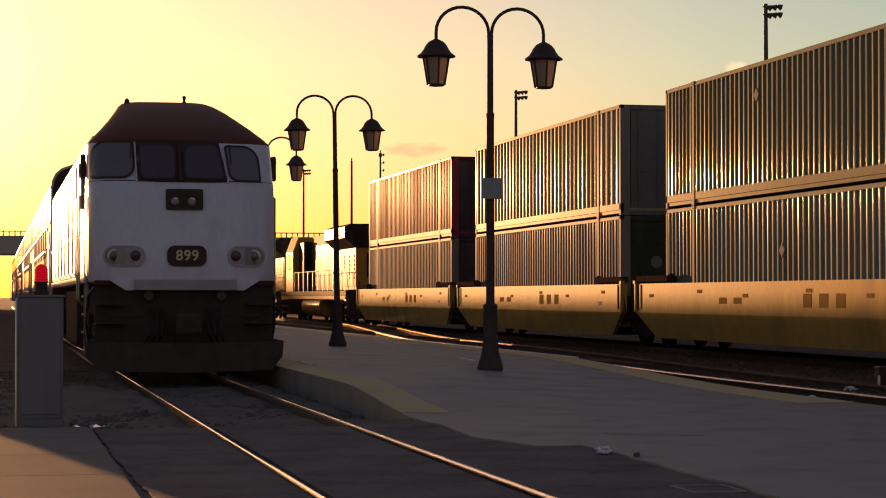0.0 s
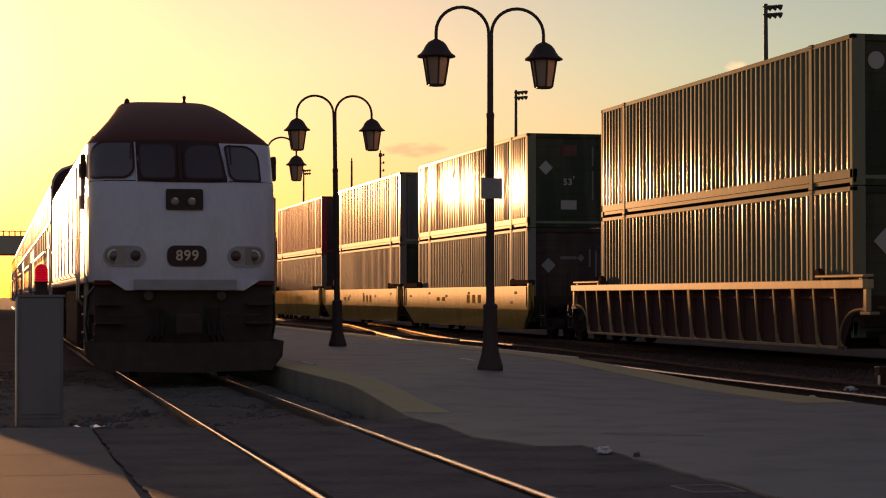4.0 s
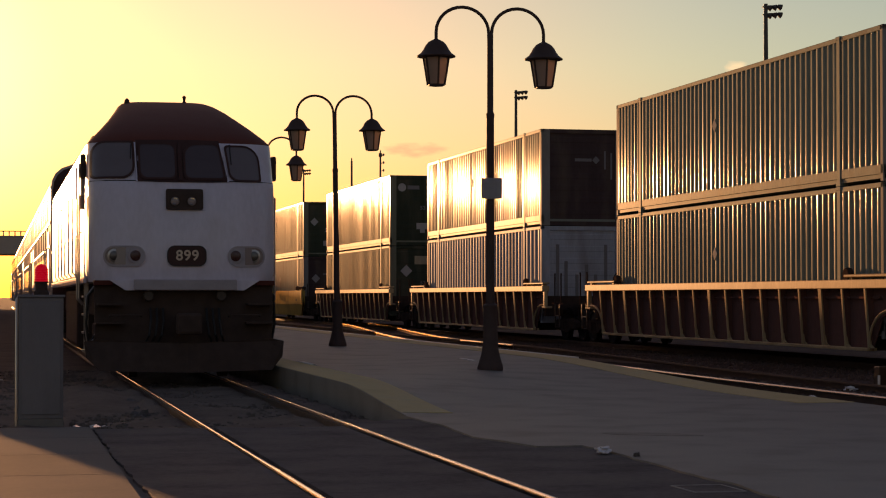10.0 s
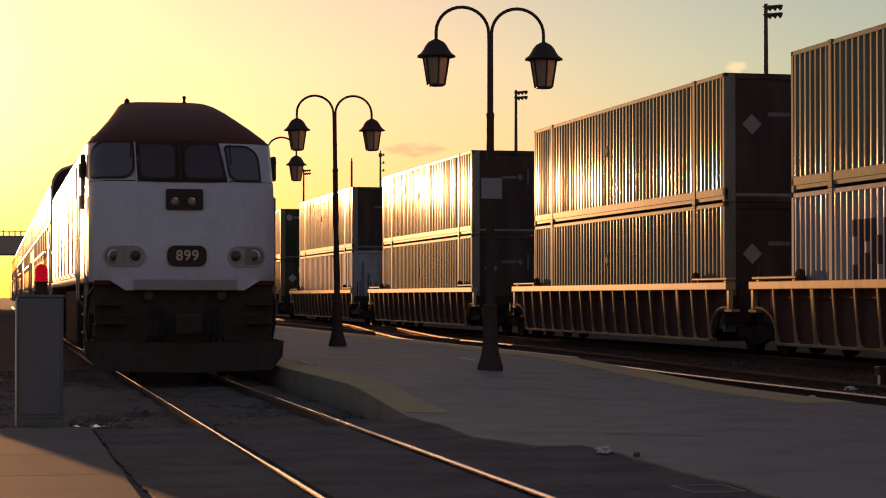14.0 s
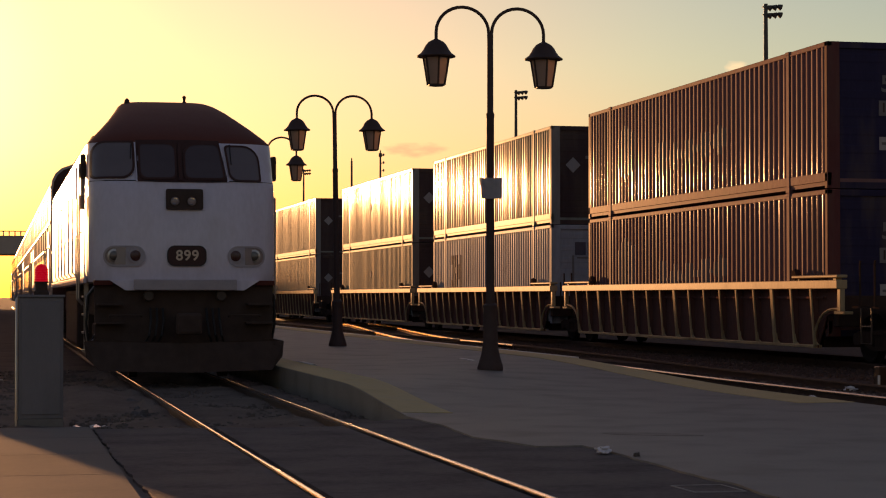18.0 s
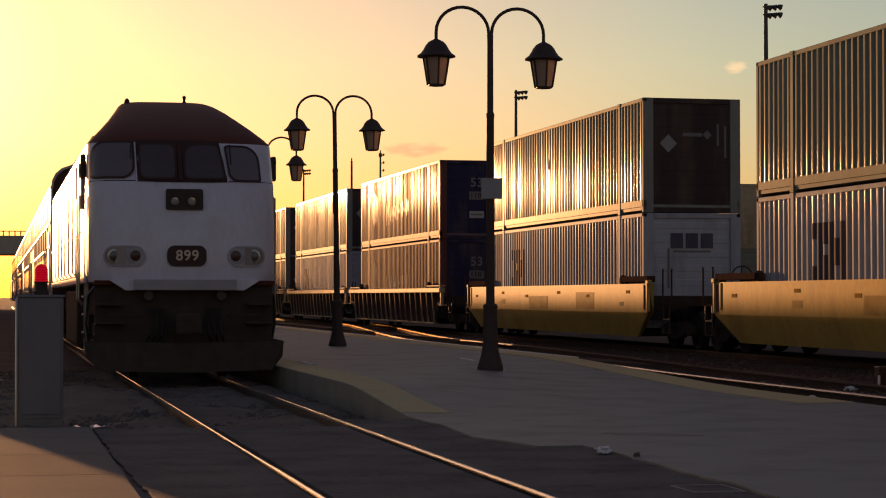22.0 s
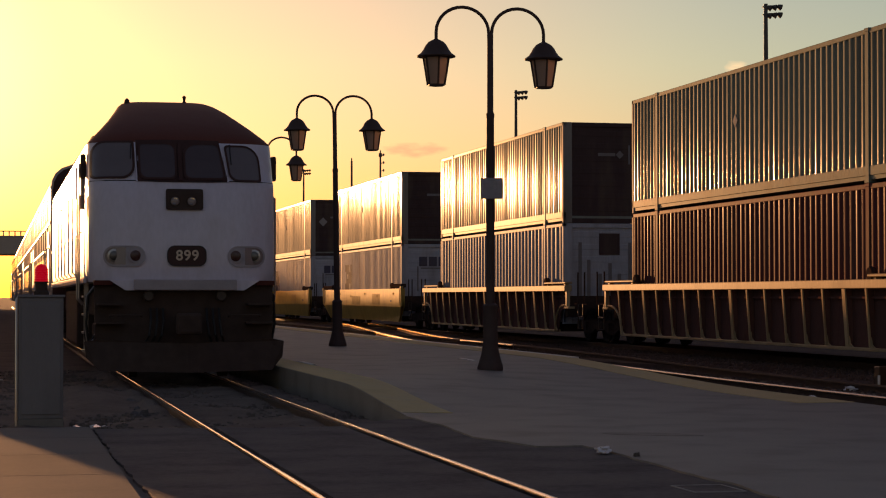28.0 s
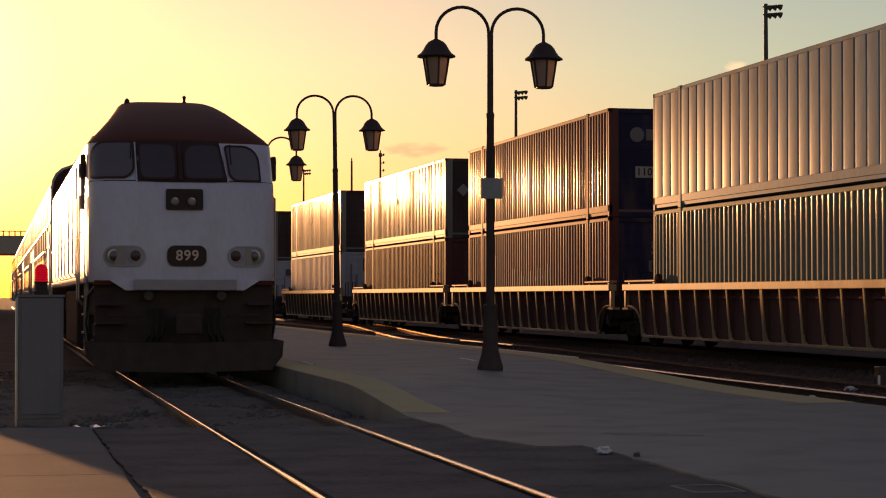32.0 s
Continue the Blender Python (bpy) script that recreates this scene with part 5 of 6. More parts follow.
def stack_d():
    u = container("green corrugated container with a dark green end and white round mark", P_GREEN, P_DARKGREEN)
    bm = B()
    lathe(bm, [(0.17, 0), (0.17, 0.006)], 20, at=(-0.78, 0.043, 2.4), turn=Euler((radians(90), 0, 0)).to_matrix())
    part("round_mark", bm, P_DECAL, u)
    end_plate(u, -0.3, 2.4, 0.5, 0.16, P_DECAL_DIM, "word_bar")
    end_words(u, "53", 0.1, 1.55, 0.16, P_DECAL_DIM)
    end_plate(u, 0.08, 0.8, 0.5, 0.26, P_DECAL, "plate")
    end_plate(u, 0.08, 0.6, 0.2, 0.16, P_DECAL, "plate")
    lo = container("olive corrugated container with a pale diamond on its dark end", P_GREEN, P_DARKGREEN)
    end_diamond(lo, -0.6, 1.85, 0.5)
    end_plate(lo, 0.05, 2.3, 0.6, 0.35, P_TAN, "sign_panel")
    end_words(lo, "53", 0.1, 1.35, 0.16, P_DECAL_DIM)
    return u, lo


def stack_o():
    u = container("brown-grey corrugated container with a navy end and a pale disc", P_BROWN, P_BLUE, P_MAROON)
    bm = B()
    lathe(bm, [(0.2, 0), (0.2, 0.006)], 20, at=(-0.5, 0.043, 2.2), turn=Euler((radians(90), 0, 0)).to_matrix())
    part("round_mark", bm, P_DECAL_DIM, u)
    end_plate(u, 0.05, 2.2, 0.6, 0.3, P_DECAL_DIM, "word_bar")
    end_plate(u, -0.3, 1.2, 0.5, 0.3, P_DECAL, "plate")
    words("110", 0.2, P_NIGHT, u, Matrix.Translation((-0.3, 0.03, 1.2)))
    return u, script_box()


PLAIN_END = "grey corrugated container with a dim word bar on its near-black end"
CARS = [
    ("A", 69.6, "smooth", stack_a), ("B", 49.8, "smooth", stack_b), ("C", 30.05, "smooth", stack_c),
    ("D", 6.25, "ribbed", stack_d), ("E", -17.2, "ribbed", lambda: (grey_box(PLAIN_END, False), white_wide())), ("F", -40.75, "ribbed", lambda: (grey_box(), grey_box())),
    ("G", -65.0, "ribbed", lambda: (grey_box(), grey_box())), ("H", -85.0, "ribbed", lambda: (grey_box(), pale_box())), ("J", -104.92, "ribbed", lambda: (script_box(), script_box())),
    ("K", -128.5, "smooth", lambda: (grey_box(), pale_box())), ("L", -152.3, "smooth", lambda: (grey_box(PLAIN_END, False), pale_box())), ("M", -175.7, "ribbed", lambda: (grey_box(PLAIN_END, False), white_wide(panel=True))),
    ("N", -198.2, "ribbed", lambda: (grey_box(), container("dark red corrugated container under a grey one", P_MAROON, P_MAROON))), ("O", -218.0, "ribbed", stack_o),
    ("P", -237.8, "ribbed", lambda: (container("pale grey container with broad flat panels and tan stains", P_SHEET, P_SLATE, kind="wide"), container("grey corrugated container under a pale one", P_GREY, P_SLATE))),
]
JOINED_NEAR = {"A", "B", "G", "H", "N", "O"}
JOINED_FAR = {"B", "C", "H", "J", "O", "P"}

WR = 0.457
bm = B()
for s in (-1, 1):
    lathe(bm, [(0.1, -0.09), (0.13, -0.06), (0.36, -0.03), (0.41, -0.07), (0.5, -0.07), (0.5, -0.045), (WR, -0.04), (WR - 0.01, 0.07), (0.4, 0.07), (0.36, 0.03), (0.14, 0.05), (0.12, 0.1)], 24, at=(s * 0.75, 0, 0), turn=Euler((0, radians(90 * s), 0)).to_matrix())
tube(bm, [(-1.0, 0, 0), (1.0, 0, 0)], 0.08, 10)
for s in (-1, 1):
    for k in range(3):
        a = 2 * math.pi * k / 3
        box(bm, s * 0.99 - 0.02, s * 0.99 + 0.02, 0.05 * math.cos(a) - 0.015, 0.05 * math.cos(a) + 0.015, 0.05 * math.sin(a) - 0.015, 0.05 * math.sin(a) + 0.015)
WHEEL_MESH = finish(bm, "wheelset", M_WHEEL, smooth=True)
bm = B()
for s in (-1, 1):
    x = s * 1.0
    for sgn in (-1, 1):
        prism(bm, [(sgn * 0.25, 0.62), (sgn * 0.8, 0.62), (sgn * 1.1, 0.54), (sgn * 1.1, 0.4), (sgn * 0.72, 0.42), (sgn * 0.35, 0.28), (sgn * 0.25, 0.28)], x - 0.07, x + 0.07, "x")
        box(bm, x - 0.1, x + 0.1, sgn * 0.89 - 0.13, sgn * 0.89 + 0.13, 0.34, 0.58, 0.03)
    box(bm, x - 0.07, x + 0.07, -0.25, 0.25, 0.26, 0.34)
    box(bm, x - 0.07, x + 0.07, -0.25, 0.25, 0.56, 0.64)
    for k in (-0.14, 0, 0.14):
        lathe(bm, [(0.055, 0.34), (0.055, 0.56)], 10, at=(x, k, 0))
box(bm, -1.0, 1.0, -0.16, 0.16, 0.4, 0.66, 0.02)
TRUCK_MESH = finish(bm, "truck", M_TRUCK)


def add_truck(car, y, axles=(-0.89, 0.89)):
    t = part("truck", TRUCK_MESH, M_TRUCK, car, at=Matrix.Translation((0, y, 0)))
    for a in axles:
        w = part("wheelset", WHEEL_MESH, M_WHEEL, t, at=Matrix.Translation((0, a, WR)))
        WHEELSETS.append((w, a))


def well_car(kind, joined_near, joined_far, patched=False):
    """A double-stack well car on the rails; y = 0 at the near end of its containers."""
    ob = thing("well_car", Matrix(), ("yellow smooth-sided" if kind == "smooth" else "yellow rib-sided") + " double-stack well car", "freight car", "well cars of the freight train")
    y0, y1 = (-0.75, CLEN + 1.75) if joined_near or joined_far else (-1.0, CLEN + 2.05)
    if not joined_near:
        y0 = -1.0
    top, low = 1.60, 0.27
    for s in (-1, 1):
        if kind == "smooth":
            bm = B()
            sec = [(s * 1.36, top), (s * 1.5, top), (s * 1.5, 0.88), (s * 1.36, low), (s * 1.28, low), (s * 1.36, 0.88)]
            ch = 1.25
            ins = [0, 0, 0.05, ch, ch, 0.05]
            a = [bm.verts.new((x, y0 + i, z)) for (x, z), i in zip(sec, ins)]
            b = [bm.verts.new((x, y1 - i, z)) for (x, z), i in zip(sec, ins)]
            quads(bm, a, b)
            bm.faces.new(a)
            bm.faces.new(list(reversed(b)))
            sd = part("side_sill", bm, M_WELL, ob)
            for k in range(6):
                bm = B()
                yy = y0 + 1.6 + k * (y1 - y0 - 3.2) / 5 + (0.2 if k % 2 else -0.1)
                box(bm, s * 1.5 - 0.006, s * 1.5 + 0.006, yy, yy + 0.3, 1.36 - 0.1 * (k % 2), 1.44 - 0.1 * (k % 2))
                part("reflector", bm, P_REFLECT, sd)
            for ya, yb, za, zb in ((3.6, 5.3, 0.95, 1.4), (8.2, 10.3, 0.93, 1.3), (13.2, 13.7, 1.05, 1.2)) if patched else ():
                bm = B()
                box(bm, s * 1.5 - 0.005, s * 1.5 + 0.005, ya, yb, za, zb)
                part("paint_patch", bm, P_PATCH, sd, "darker repainted patch")
            for ya, yb, za, zb, mt in ((1.0, 1.6, 1.05, 1.15, M_BLACK),) if patched else ((5.2, 7.6, 1.06, 1.34, P_REFLECT), (10.6, 12.4, 1.12, 1.26, P_REFLECT), (1.0, 1.6, 1.05, 1.15, M_BLACK)):
                n = max(1, int((yb - ya) / 0.62))
                for k in range(n):
                    bm = B()
                    u = ya + k * (yb - ya) / n
                    box(bm, s * 1.5 - 0.004, s * 1.5 + 0.004, u, u + 0.42 * (yb - ya) / n / 0.62 * 0.6 + 0.1, za, zb)
                    part("word_bar", bm, mt, sd, "plain bar in place of a letter")
            for yy in (y0 + 0.35, y1 - 0.45):
                bm = B()
                box(bm, s * 1.5 - 0.02, s * 1.5 + 0.02, yy, yy + 0.08, 0.98, top - 0.02)
                part("end_stiffener", bm, M_WELL, sd)
            for ye, d in ((y0, 1), (y1, -1)):
                ya, yb = sorted((ye + d * 0.01, ye + d * 0.11))
                bm = B()
                box(bm, s * 1.5 - 0.04, s * 1.5 + 0.045, ya, yb, 0.9, top + 0.02, 0.012)
                box(bm, s * 1.5 - 0.05, s * 1.5 + 0.06, min(ya, ya - d * 0.08), max(yb, yb - d * 0.08), top - 0.02, top + 0.09, 0.02)
                part("end_post", bm, M_WELL, sd)
                ya, yb = sorted((ye + d * 0.14, ye + d * 0.33))
                # flat dark plate on the sill's outer face
                bm = B()
                box(bm, s * 1.5 - 0.005, s * 1.5 + 0.006, ya, yb, 0.95, top - 0.06)
                part("end_recess", bm, M_SHEET, sd, "flat dark plate beside the end post")
        else:
            bm = B()
            box(bm, s * 1.44 - 0.11, s * 1.44 + 0.11, y0, y1, top - 0.17, top, 0.015)
            part("top_chord", bm, M_WELL2, ob)
            bm = B()
            box(bm, s * 1.37 - 0.1, s * 1.37 + 0.1, y0 + 1.35, y1 - 1.35, low, low + 0.06, 0.01)
            part("bottom_chord", bm, M_WELL2, ob)
            bm = B()
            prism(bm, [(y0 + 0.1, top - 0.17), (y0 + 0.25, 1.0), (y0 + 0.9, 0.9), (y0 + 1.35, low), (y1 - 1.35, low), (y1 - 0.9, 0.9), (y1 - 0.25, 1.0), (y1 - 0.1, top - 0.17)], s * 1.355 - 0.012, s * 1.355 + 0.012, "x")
            part("side_sheet", bm, M_SHEET, ob, "rust-brown side sheet, darkened for its shade")
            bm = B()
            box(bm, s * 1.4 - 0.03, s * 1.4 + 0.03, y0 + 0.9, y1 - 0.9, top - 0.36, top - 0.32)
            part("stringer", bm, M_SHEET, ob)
            n = 17
            for k in range(n):
                yy = y0 + 1.32 + (y1 - y0 - 2.64) * k / (n - 1)
                bm = B()
                wide = 0.1 if k % 6 == 2 else 0.03
                # the web takes the darker sheet colour for its shaded side
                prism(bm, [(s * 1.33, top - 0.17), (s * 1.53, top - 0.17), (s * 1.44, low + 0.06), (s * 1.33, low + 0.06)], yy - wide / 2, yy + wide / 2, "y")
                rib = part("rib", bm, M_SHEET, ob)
                bm = B()
                prism(bm, [(s * 1.511, top - 0.17), (s * 1.539, top - 0.17), (s * 1.46, low + 0.06), (s * 1.43, low + 0.06)], yy - 0.02 - wide / 2, yy + 0.02 + wide / 2, "y")
                prism(bm, [(yy, low + 0.06), (yy - 0.2 - wide / 2, low + 0.06), (yy - 0.06 - wide / 2, low + 0.12), (yy - wide / 2, low + 0.26)], s * 1.435 - 0.012, s * 1.435 + 0.012, "x")
                part("rib_flange", bm, M_WELL2, rib, "dusty yellow flange")
            for ye, d in ((y0, 1), (y1, -1)):
                bm = B()
                arc = [(s * 1.45, ye + d * (0.35 + 0.95 * math.sin(radians(a))), 0.42 + 0.62 * math.cos(radians(a))) for a in range(0, 91, 15)]
                tube(bm, [(s * 1.45, ye + d * 0.05, 1.04)] + arc + [(s * 1.45, ye + d * 1.31, low + 0.03)], 0.028, 6)
                part("wheel_guard", bm, M_WELL2, ob)
            for yy, d in ((y0 + 0.05, 1), (y1 - 0.05, -1)):
                bm = B()
                box(bm, s * 1.44 - 0.05, s * 1.44 + 0.05, yy - 0.07, yy + 0.07, 1.0, top - 0.17, 0.01)
                box(bm, s * 1.4 - 0.1, s * 1.4 + 0.1, yy - 0.25, yy + 0.2, 0.94, 1.0, 0.01)
                part("end_bracket", bm, M_WELL2, ob)
        for ya, yb in ((y0 + 0.05, y0 + 2.3), (y1 - 2.5, y1 - 0.1)):
            bm = B()
            box(bm, s * 1.4 - 0.12, s * 1.4 + 0.1, ya, yb, top + 0.04, top + (0.1 if kind == "ribbed" else 0.19), 0.02)
            for yy in (ya + 0.2, yb - 0.25):
                box(bm, s * 1.4 - 0.06, s * 1.4 + 0.06, yy, yy + 0.12, top, top + 0.05)
            part("guide_plate", bm, M_WELL2 if kind == "ribbed" else M_TRUCK, ob)
            bm = B()
            lathe(bm, [(0.13, -0.06), (0.15, 0), (0.13, 0.06)], 14, at=(s * 1.42, yb if ya < 5 else ya, top + 0.09), turn=Euler((0, radians(90), 0)).to_matrix())
            part("lock_lever", bm, M_TRUCK, ob)
    for k in range(5):
        bm = B()
        yy = 0.9 + k * (CLEN - 1.8) / 4
        box(bm, -1.08, 1.08, yy - 0.2, yy + 0.2, low, STACK0 - TZ, 0.01)
        part("floor_beam", bm, M_TRUCK, ob)
    for yb, d, joined in ((y0, -1, joined_near), (y1, 1, joined_far)):
        bm = B()
        reach = 0.5 if joined else 2.0
        box(bm, -0.32, 0.32, min(yb - d * 1.0, yb + d * reach), max(yb - d * 1.0, yb + d * reach), 0.72, 1.05, 0.03)
        box(bm, -1.36, 1.36, yb - 0.12 - (0.5 if d > 0 else -0.5), yb + 0.12 - (0.5 if d > 0 else -0.5), 0.7, 1.3, 0.02)
        part("draft_sill", bm, M_TRUCK, ob)
        if not joined:
            bm = B()
            ya, yc = sorted((yb + d * 0.1, yb + d * 1.35))
            box(bm, -1.3, 1.3, ya, yc, 1.06, 1.1)
            part("end_platform", bm, M_TRUCK, ob)
            for x in (-1.32, 1.32):
                for off in (0.55, 1.2):
                    bm = B()
                    yy = yb + d * off
                    tube(bm, [(x, yy, 1.08), (x, yy, 1.88), (x, yy + d * 0.02, 1.95)], 0.022, 6)
                    part("grab_post", bm, M_TRUCK, ob)
                bm = B()
                ya, yc = yb + d * 0.6, yb + d * 1.05
                tube(bm, [(x, ya, 1.06), (x, ya, 0.4), (x, yc, 0.4), (x, yc, 1.06)], 0.018, 6)
                tube(bm, [(x, ya, 0.72), (x, yc, 0.72)], 0.018, 6)
                part("step_stirrup", bm, M_IRON, ob)
            bm = B()
            box(bm, -0.2, 0.2, min(yb + d * 1.7, yb + d * 2.1), max(yb + d * 1.7, yb + d * 2.1), 0.68, 1.0, 0.05)
            part("coupler", bm, M_TRUCK, ob)
            if d < 0:
                bm = B()
                for rr in (0.28,):
                    ring = [(0.75 + rr * math.cos(2 * math.pi * k / 20), yb - 0.5, 1.75 + rr * math.sin(2 * math.pi * k / 20)) for k in range(21)]
                    tube(bm, ring, 0.018, 5)
                    for k in range(4):
                        tube(bm, [ring[k * 5], (0.75, yb - 0.42, 1.75)], 0.014, 5)
                tube(bm, [(0.75, yb - 0.42, 1.1), (0.75, yb - 0.42, 1.75)], 0.03, 6)
                part("brake_wheel", bm, M_TRUCK, ob)
            add_truck(ob, yb + d * 0.75)
        else:
            for x in (-1.2, 1.2):
                for off in (0.0, 0.35):
                    bm = B()
                    yy = yb + d * (off - 0.1)
                    tube(bm, [(x, yy, 0.9), (x, yy, 1.95 if off else 1.7)], 0.022, 6)
                    part("grab_post", bm, M_TRUCK, ob)
            if d < 0:
                add_truck(ob, yb - 0.58)
    return ob


for key, s0, kind, stack in CARS:
    MOVERS.append((well_car(kind, key in JOINED_NEAR, key in JOINED_FAR, key in "KL"), s0, TZ))
    up, low_box = stack()
    place_container(up, s0, 1)
    place_container(low_box, s0, 0)


def freight_locomotive():
    """A six-axle road diesel, its near (hood) end at y = 0, its cab at the far end."""
    ob = thing("freight_locomotive", Matrix(), "orange and black six-axle freight locomotive with railings", "locomotive", "freight locomotives")
    L_ = 22.2
    bm = B()
    box(bm, -1.5, 1.5, 0.5, L_ - 0.4, 1.3, 1.55, 0.02)
    part("walkway", bm, M_BLACK, ob)
    bm = B()
    box(bm, -1.51, 1.51, 0.6, L_ - 0.6, 1.15, 1.3)
    part("sill", bm, P_ORANGE, ob)
    for ya, yb, w, zt, mt, nm in ((0.9, 5.2, 0.95, 3.6, P_ORANGE, "rear_hood"), (5.2, 15.2, 0.85, 4.0, P_HOOD, "engine_hood"), (15.2, 17.0, 1.2, 4.2, P_HOOD, "equipment_hood")):
        bm = B()
        box(bm, -w, w, ya, yb, 1.55, zt, 0.06)
        part(nm, bm, mt, ob)
        for s in (-1, 1):
            k = ya + 0.25
            while k < yb - 0.7:
                bm = B()
                box(bm, s * w - 0.012, s * w + 0.012, k, k + 0.62, 1.75, min(zt, 3.4) - 0.2, 0.01)
                part("hood_door", bm, mt, ob)
                k += 0.7
    for s in (-1, 1):
        for y0, z0, z1 in ((1.3, 2.1, 3.3), (2.6, 2.1, 3.3), (3.9, 2.3, 3.3)):
            bm = B()
            for k in range(6):
                z = z0 + (z1 - z0) * k / 6
                box(bm, s * 0.965 - 0.02, s * 0.965 + 0.015, y0, y0 + 1.0, z, z + 0.6 * (z1 - z0) / 6)
            part("intake_grille", bm, P_HOOD, ob)
    bm = B()
    box(bm, -0.45, 0.45, 0.86, 0.9, 2.2, 3.3, 0.02)
    part("end_door", bm, P_HOOD, ob)
    bm = B()
    prism(bm, [(-1.0, 3.55), (1.0, 3.55), (1.5, 4.0), (1.5, 4.5), (1.2, 4.65), (-1.2, 4.65), (-1.5, 4.5), (-1.5, 4.0)], 0.8, 6.6, "y")
    part("radiator", bm, P_HOOD, ob)
    bm = B()
    prism(bm, [(-0.85, 3.9), (0.85, 3.9), (0.7, 4.45), (-0.7, 4.45)], 6.6, 15.2, "y")
    part("hood_top", bm, P_HOOD, ob)
    bm = B()
    prism(bm, [(-1.5, 1.55), (1.5, 1.55), (1.5, 3.7), (1.2, 4.5), (-1.2, 4.5), (-1.5, 3.7)], 17.2, 19.8, "y")
    cabp = part("cab", bm, P_ORANGE, ob)
    for s in (-1, 1):
        for y in (17.5, 18.6):
            bm = B()
            box(bm, s * 1.5 - 0.015, s * 1.5 + 0.015, y, y + 0.85, 2.75, 3.55, 0.03)
            part("cab_window", bm, M_GLASS, cabp)
    bm = B()
    prism(bm, [(-1.0, 1.55), (1.0, 1.55), (0.9, 3.0), (-0.9, 3.0)], 19.8, 21.4, "y")
    part("nose", bm, P_ORANGE, ob)
    for s in (-1, 1):
        bm = B()
        pts = [(s * 1.46, y, 2.55 if 1.4 < y < 17 else 2.3) for y in np.linspace(1.0, 16.9, 12)]
        tube(bm, pts, 0.022, 6)
        part("handrail", bm, M_STEEL, ob)
        for y in np.linspace(1.0, 16.9, 11):
            bm = B()
            tube(bm, [(s * 1.46, y, 1.55), (s * 1.46, y, 2.55)], 0.02, 6)
            part("stanchion", bm, M_STEEL, ob)
        bm = B()
        prism(bm, [(s * 0.6, 1.15), (s * 1.25, 1.15), (s * 1.42, 1.08), (s * 1.5, 0.95), (s * 1.52, 0.8), (s * 1.48, 0.62), (s * 1.36, 0.45), (s * 1.15, 0.32), (s * 0.6, 0.25)], 8.2, 14.0, "y")
        part("fuel_tank", bm, P_ORANGE, ob, smooth=True)
        for y0 in (0.4, 21.0):
            for zz in (0.4, 0.75, 1.1):
                bm = B()
                box(bm, s * 1.35 - 0.16, s * 1.35 + 0.16, y0, y0 + 0.5, zz, zz + 0.03)
                part("step", bm, M_STEEL, ob)
    bm = B()
    box(bm, -1.45, 1.45, 0.35, 0.5, 0.25, 1.6, 0.03)
    box(bm, -0.2, 0.2, -0.4, 0.4, 0.7, 1.05, 0.05)
    part("pilot", bm, M_BLACK, ob)
    add_truck(ob, 4.0, (-1.8, 0.0, 1.8))
    add_truck(ob, 17.8, (-1.8, 0.0, 1.8))
    return ob


MOVERS.append((freight_locomotive(), 90.0, TZ))
MOVERS.append((freight_locomotive(), 113.4, TZ))

# ---- a second stack train standing on a far track ----
TRACK4 = 33.5
track(lambda y: TRACK4, TZ, "far yard track under a standing stack train", 0, 300, 0, 0)
for k in range(6):
    y = 44 + k * 19.9
    car = well_car("ribbed", True, True) if k == 0 else copy_thing(car, Matrix())
    car.matrix_basis = pose(TRACK4, y, TZ)
    pair = ((P_TAN, "tan"), (P_MAROON, "maroon"), (P_GREY, "grey"))
    for lev in (0, 1):
        p, nm = pair[(k + lev) % 3]
        c = container(nm + " corrugated container on a standing stack train", p, p)
        c.matrix_basis = pose(TRACK4, y, STACK1 if lev else STACK0)

# ---- distance ----


def light_mast(x, y, h):
    ob = thing("floodlight_mast", pose(x, y, GROUND), "tall dark steel yard mast with floodlights", "light mast", "yard light masts")
    bm = B()
    lathe(bm, [(0.24, 0), (0.2, h * 0.5), (0.14, h)], 10)
    part("pole", bm, M_MAST, ob, smooth=True)
    for i, zz in enumerate((h - 0.25, h - 0.8)):
        bm = B()
        tube(bm, [(-0.25, 0, zz + 0.02), (1.15, 0, zz + 0.14)], 0.05, 6)
        part("crossarm", bm, M_MAST, ob)
        for x_, lean in ((0.28, 118), (0.66, 108), (1.05, 122)):
            bm = B()
            lathe(bm, [(0.05, -0.2), (0.12, -0.19), (0.17, -0.08), (0.22, 0.06), (0.235, 0.09), (0.225, 0.11), (0.1, 0.13)], 12, at=(x_, -0.05, zz - 0.06 + 0.1 * x_), turn=Euler((radians(34), radians(lean), 0)).to_matrix())
            fl = part("floodlight", bm, M_MAST, ob, smooth=True)
            bm = B()
            tube(bm, [(x_, 0, zz + 0.1), (x_ - 0.05, -0.03, zz - 0.05 + 0.1 * x_)], 0.035, 5)
            part("bracket", bm, M_MAST, fl)
    return ob


for x, y, h in ((53.0, 132.3, 22.2), (53.0, 201.7, 23.1), (53.0, 349.0, 24.0)):
    light_mast(x, y, h)

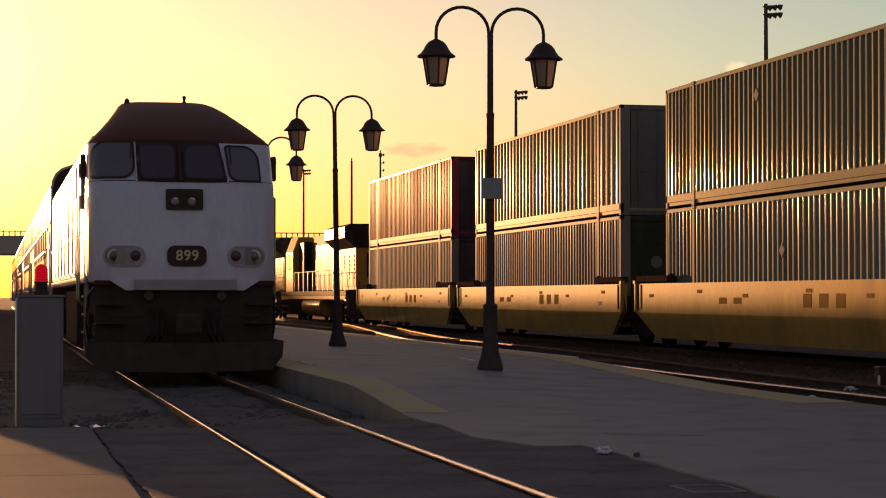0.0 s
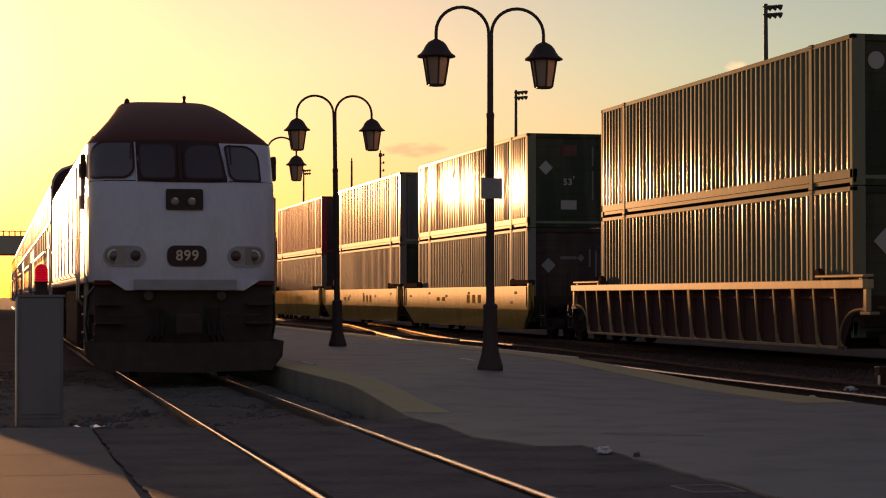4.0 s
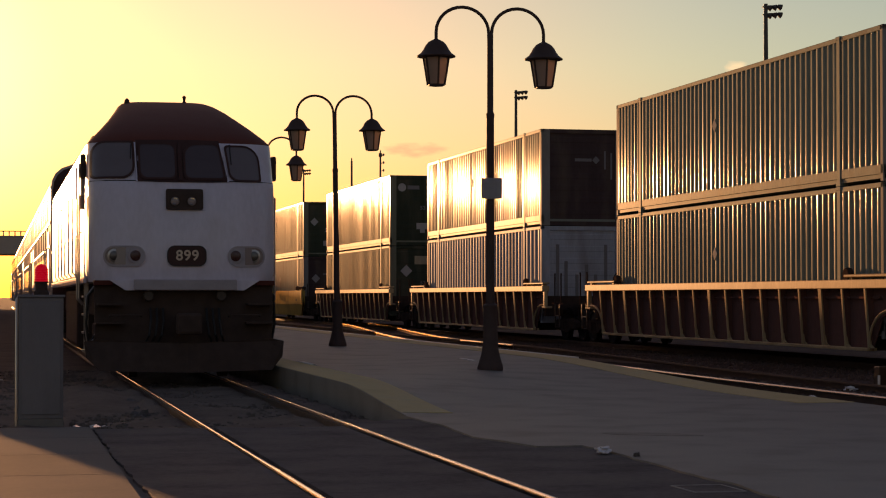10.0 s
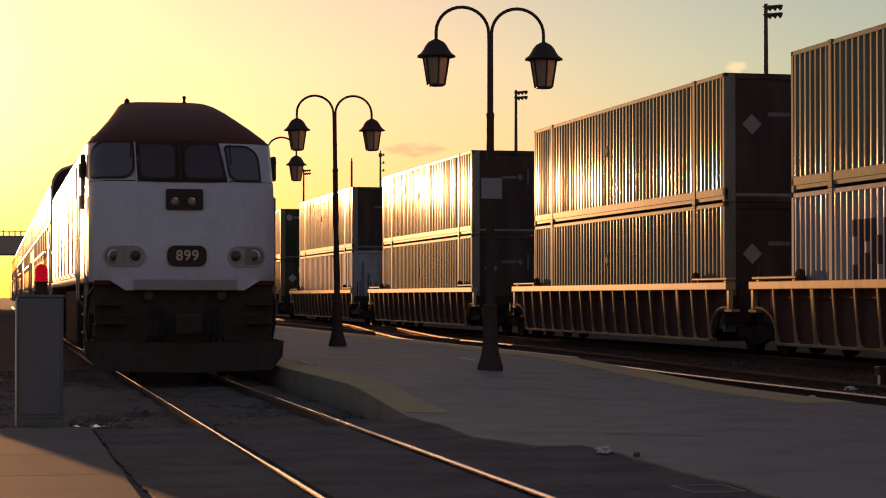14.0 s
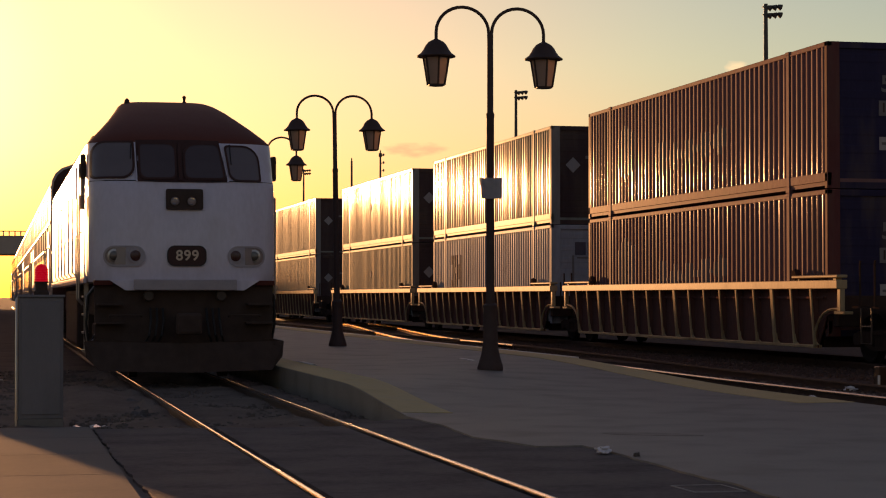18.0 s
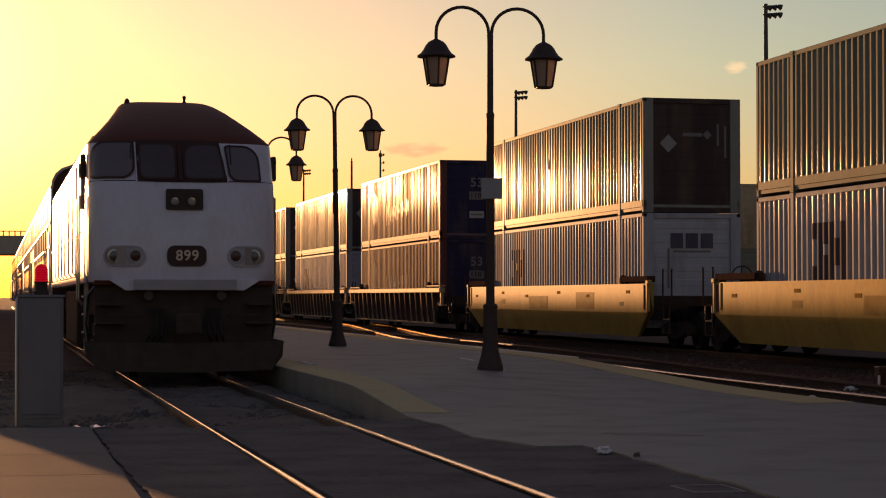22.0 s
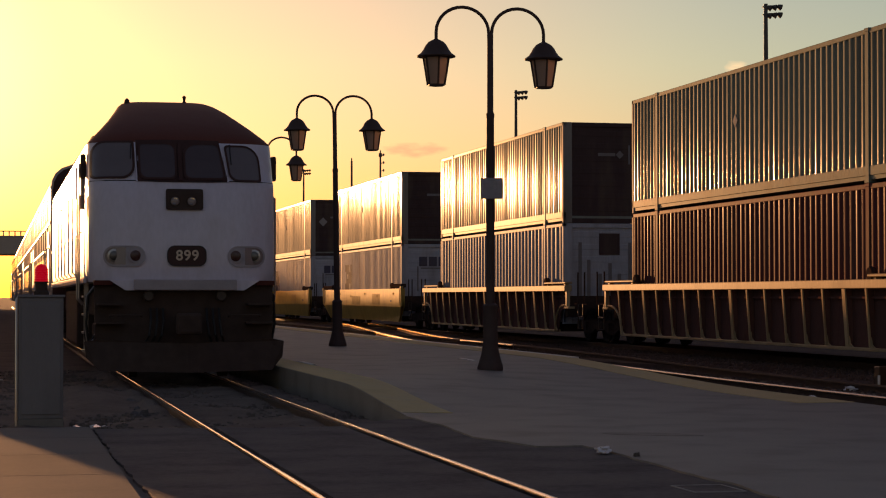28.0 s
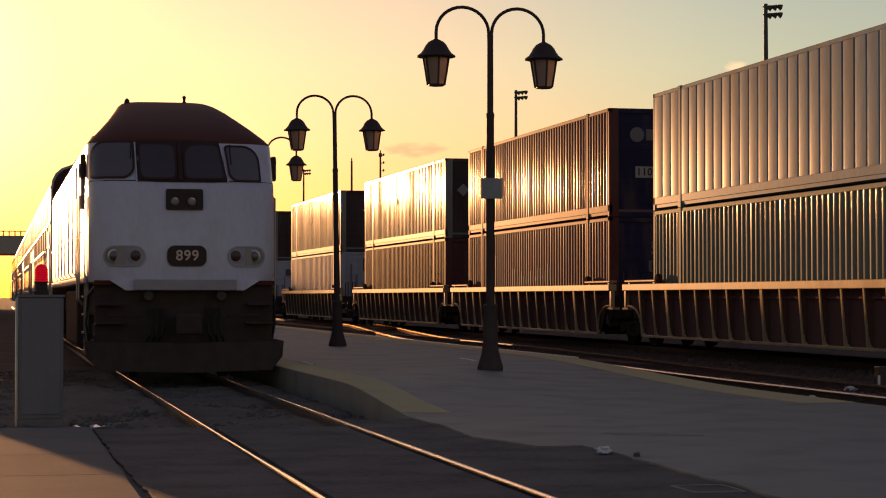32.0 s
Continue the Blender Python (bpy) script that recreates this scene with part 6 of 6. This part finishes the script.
def utility_pole(x, y, h, fitted):
    ob = thing("utility_pole", pose(x, y, GROUND), "tall wooden utility pole with small fittings", "pole", "utility poles")
    bm = B()
    lathe(bm, [(0.2, 0), (0.13, h)], 8)
    part("pole", bm, M_MAST, ob, smooth=True)
    bm = B()
    lathe(bm, [(0.05, h), (0.11, h + 0.06), (0.07, h + 0.14), (0.09, h + 0.2), (0.04, h + 0.42)], 8)
    part("insulator", bm, M_MAST, ob, smooth=True)
    if fitted:
        for k, z in enumerate((h - 0.4, h - 1.5, h - 2.6, h - 3.7)):
            bm = B()
            tube(bm, [(-0.1, 0, z), (0.42, 0, z + 0.12)], 0.05, 6)
            part("bracket", bm, M_MAST, ob)
            bm = B()
            lathe(bm, [(0.05, -0.16), (0.15, -0.12), (0.12, 0.0), (0.16, 0.08), (0.06, 0.2)], 8, at=(0.45, 0, z + 0.14))
            part("insulator", bm, M_MAST, ob, smooth=True)
        bm = B()
        lathe(bm, [(0.2, h - 0.55), (0.26, h - 0.5), (0.26, h - 0.1), (0.18, h)], 10)
        part("pole_cap", bm, M_MAST, ob, smooth=True)
    return ob


utility_pole(45.0, 255.0, 19.1, False)
utility_pole(53.0, 277.0, 21.8, True)

bridge = thing("overpass", pose(0, 215, GROUND), "far concrete road overpass with a railing", "bridge", kind="structure")
bm = B()
box(bm, -160, 120, 0, 9, 6.0, 7.7, 0.05)
part("deck", bm, M_BRIDGE, bridge)
bm = B()
box(bm, -160, 120, 0.0, 0.3, 7.7, 7.95)
part("parapet", bm, M_BRIDGE, bridge)
bm = B()
tube(bm, [(-160, 0.15, 8.42), (120, 0.15, 8.42)], 0.06, 5)
for k in range(467):
    x = -160 + k * 0.6
    box(bm, x - 0.07, x + 0.07, 0.1, 0.2, 7.95, 8.42)
part("railing", bm, M_SIGN, bridge)
for x in (-140, -100, -60, -18, 8, 24, 42, 80, 110):
    bm = B()
    box(bm, x - 0.6, x + 0.6, 2, 7, 0, 6.0, 0.1)
    part("pier", bm, M_BRIDGE, bridge)


def hills():
    bm = B()
    nx, ny = 90, 8
    grid = []
    for j in range(ny):
        row = []
        for i in range(nx):
            x = 250 + 22 * i
            y = 1500 + 60 * j
            rise = min(1.0, max(0.0, (x - 350) / 500))
            v = math.sin(math.pi * j / (ny - 1)) * rise * (105 + 60 * noise.noise(Vector((x * 0.004, y * 0.004, 0))) + 16 * noise.noise(Vector((x * 0.02, y * 0.02, 3))))
            row.append(bm.verts.new((x, y, GROUND - 1 + max(0, v))))
        grid.append(row)
    for a, b in zip(grid, grid[1:]):
        quads(bm, a, b, closed=False)
    return solid("hills", bm, M_HILL, "low hazy brown hills beyond the yard", "hills", "structure", smooth=True)


hills()

# ---- movement ----
RUN = [(0, 0), (2, 14.36), (4, 29.1), (6, 44.02), (8, 59.17), (10, 74.75), (12, 90.54), (14, 107.2), (16, 124.3), (18, 141.45), (20, 158.77), (22, 176.42), (24, 194.45), (26, 212.6), (28, 230.9), (30, 249.6), (32, 268.8)]


def run_at(t):
    i = min(int(t // 2), len(RUN) - 2)
    p0 = RUN[max(i - 1, 0)][1] if i else -14.2
    p1, p2 = RUN[i][1], RUN[i + 1][1]
    p3 = RUN[i + 2][1] if i + 2 < len(RUN) else 2 * p2 - p1
    u = (t - RUN[i][0]) / 2
    return 0.5 * (2 * p1 + (p2 - p0) * u + (2 * p0 - 5 * p1 + 4 * p2 - p3) * u * u + (3 * p1 - p0 - 3 * p2 + p3) * u ** 3)


def motions():
    """The freight train draws away; its wheels roll."""
    for ob, s0, z in MOVERS:
        walk(ob, [(t, pose(TRACK3, s0 + run_at(t), z)) for t in range(0, 33)])
    first = {}
    for w, a in WHEELSETS:
        if w.parent.parent not in {m[0] for m in MOVERS}:
            continue
        if a not in first:
            walk(w, [(k / 15, pose(0, a, WR) @ Matrix.Rotation(-run_at(k / 15) / WR, 4, "X")) for k in range(0, 481)])
            first[a] = w
        else:
            w.rotation_mode = "QUATERNION"
            w.animation_data_create()
            w.animation_data.action = first[a].animation_data.action
            w.animation_data.action_slot = first[a].animation_data.action_slot


motions()
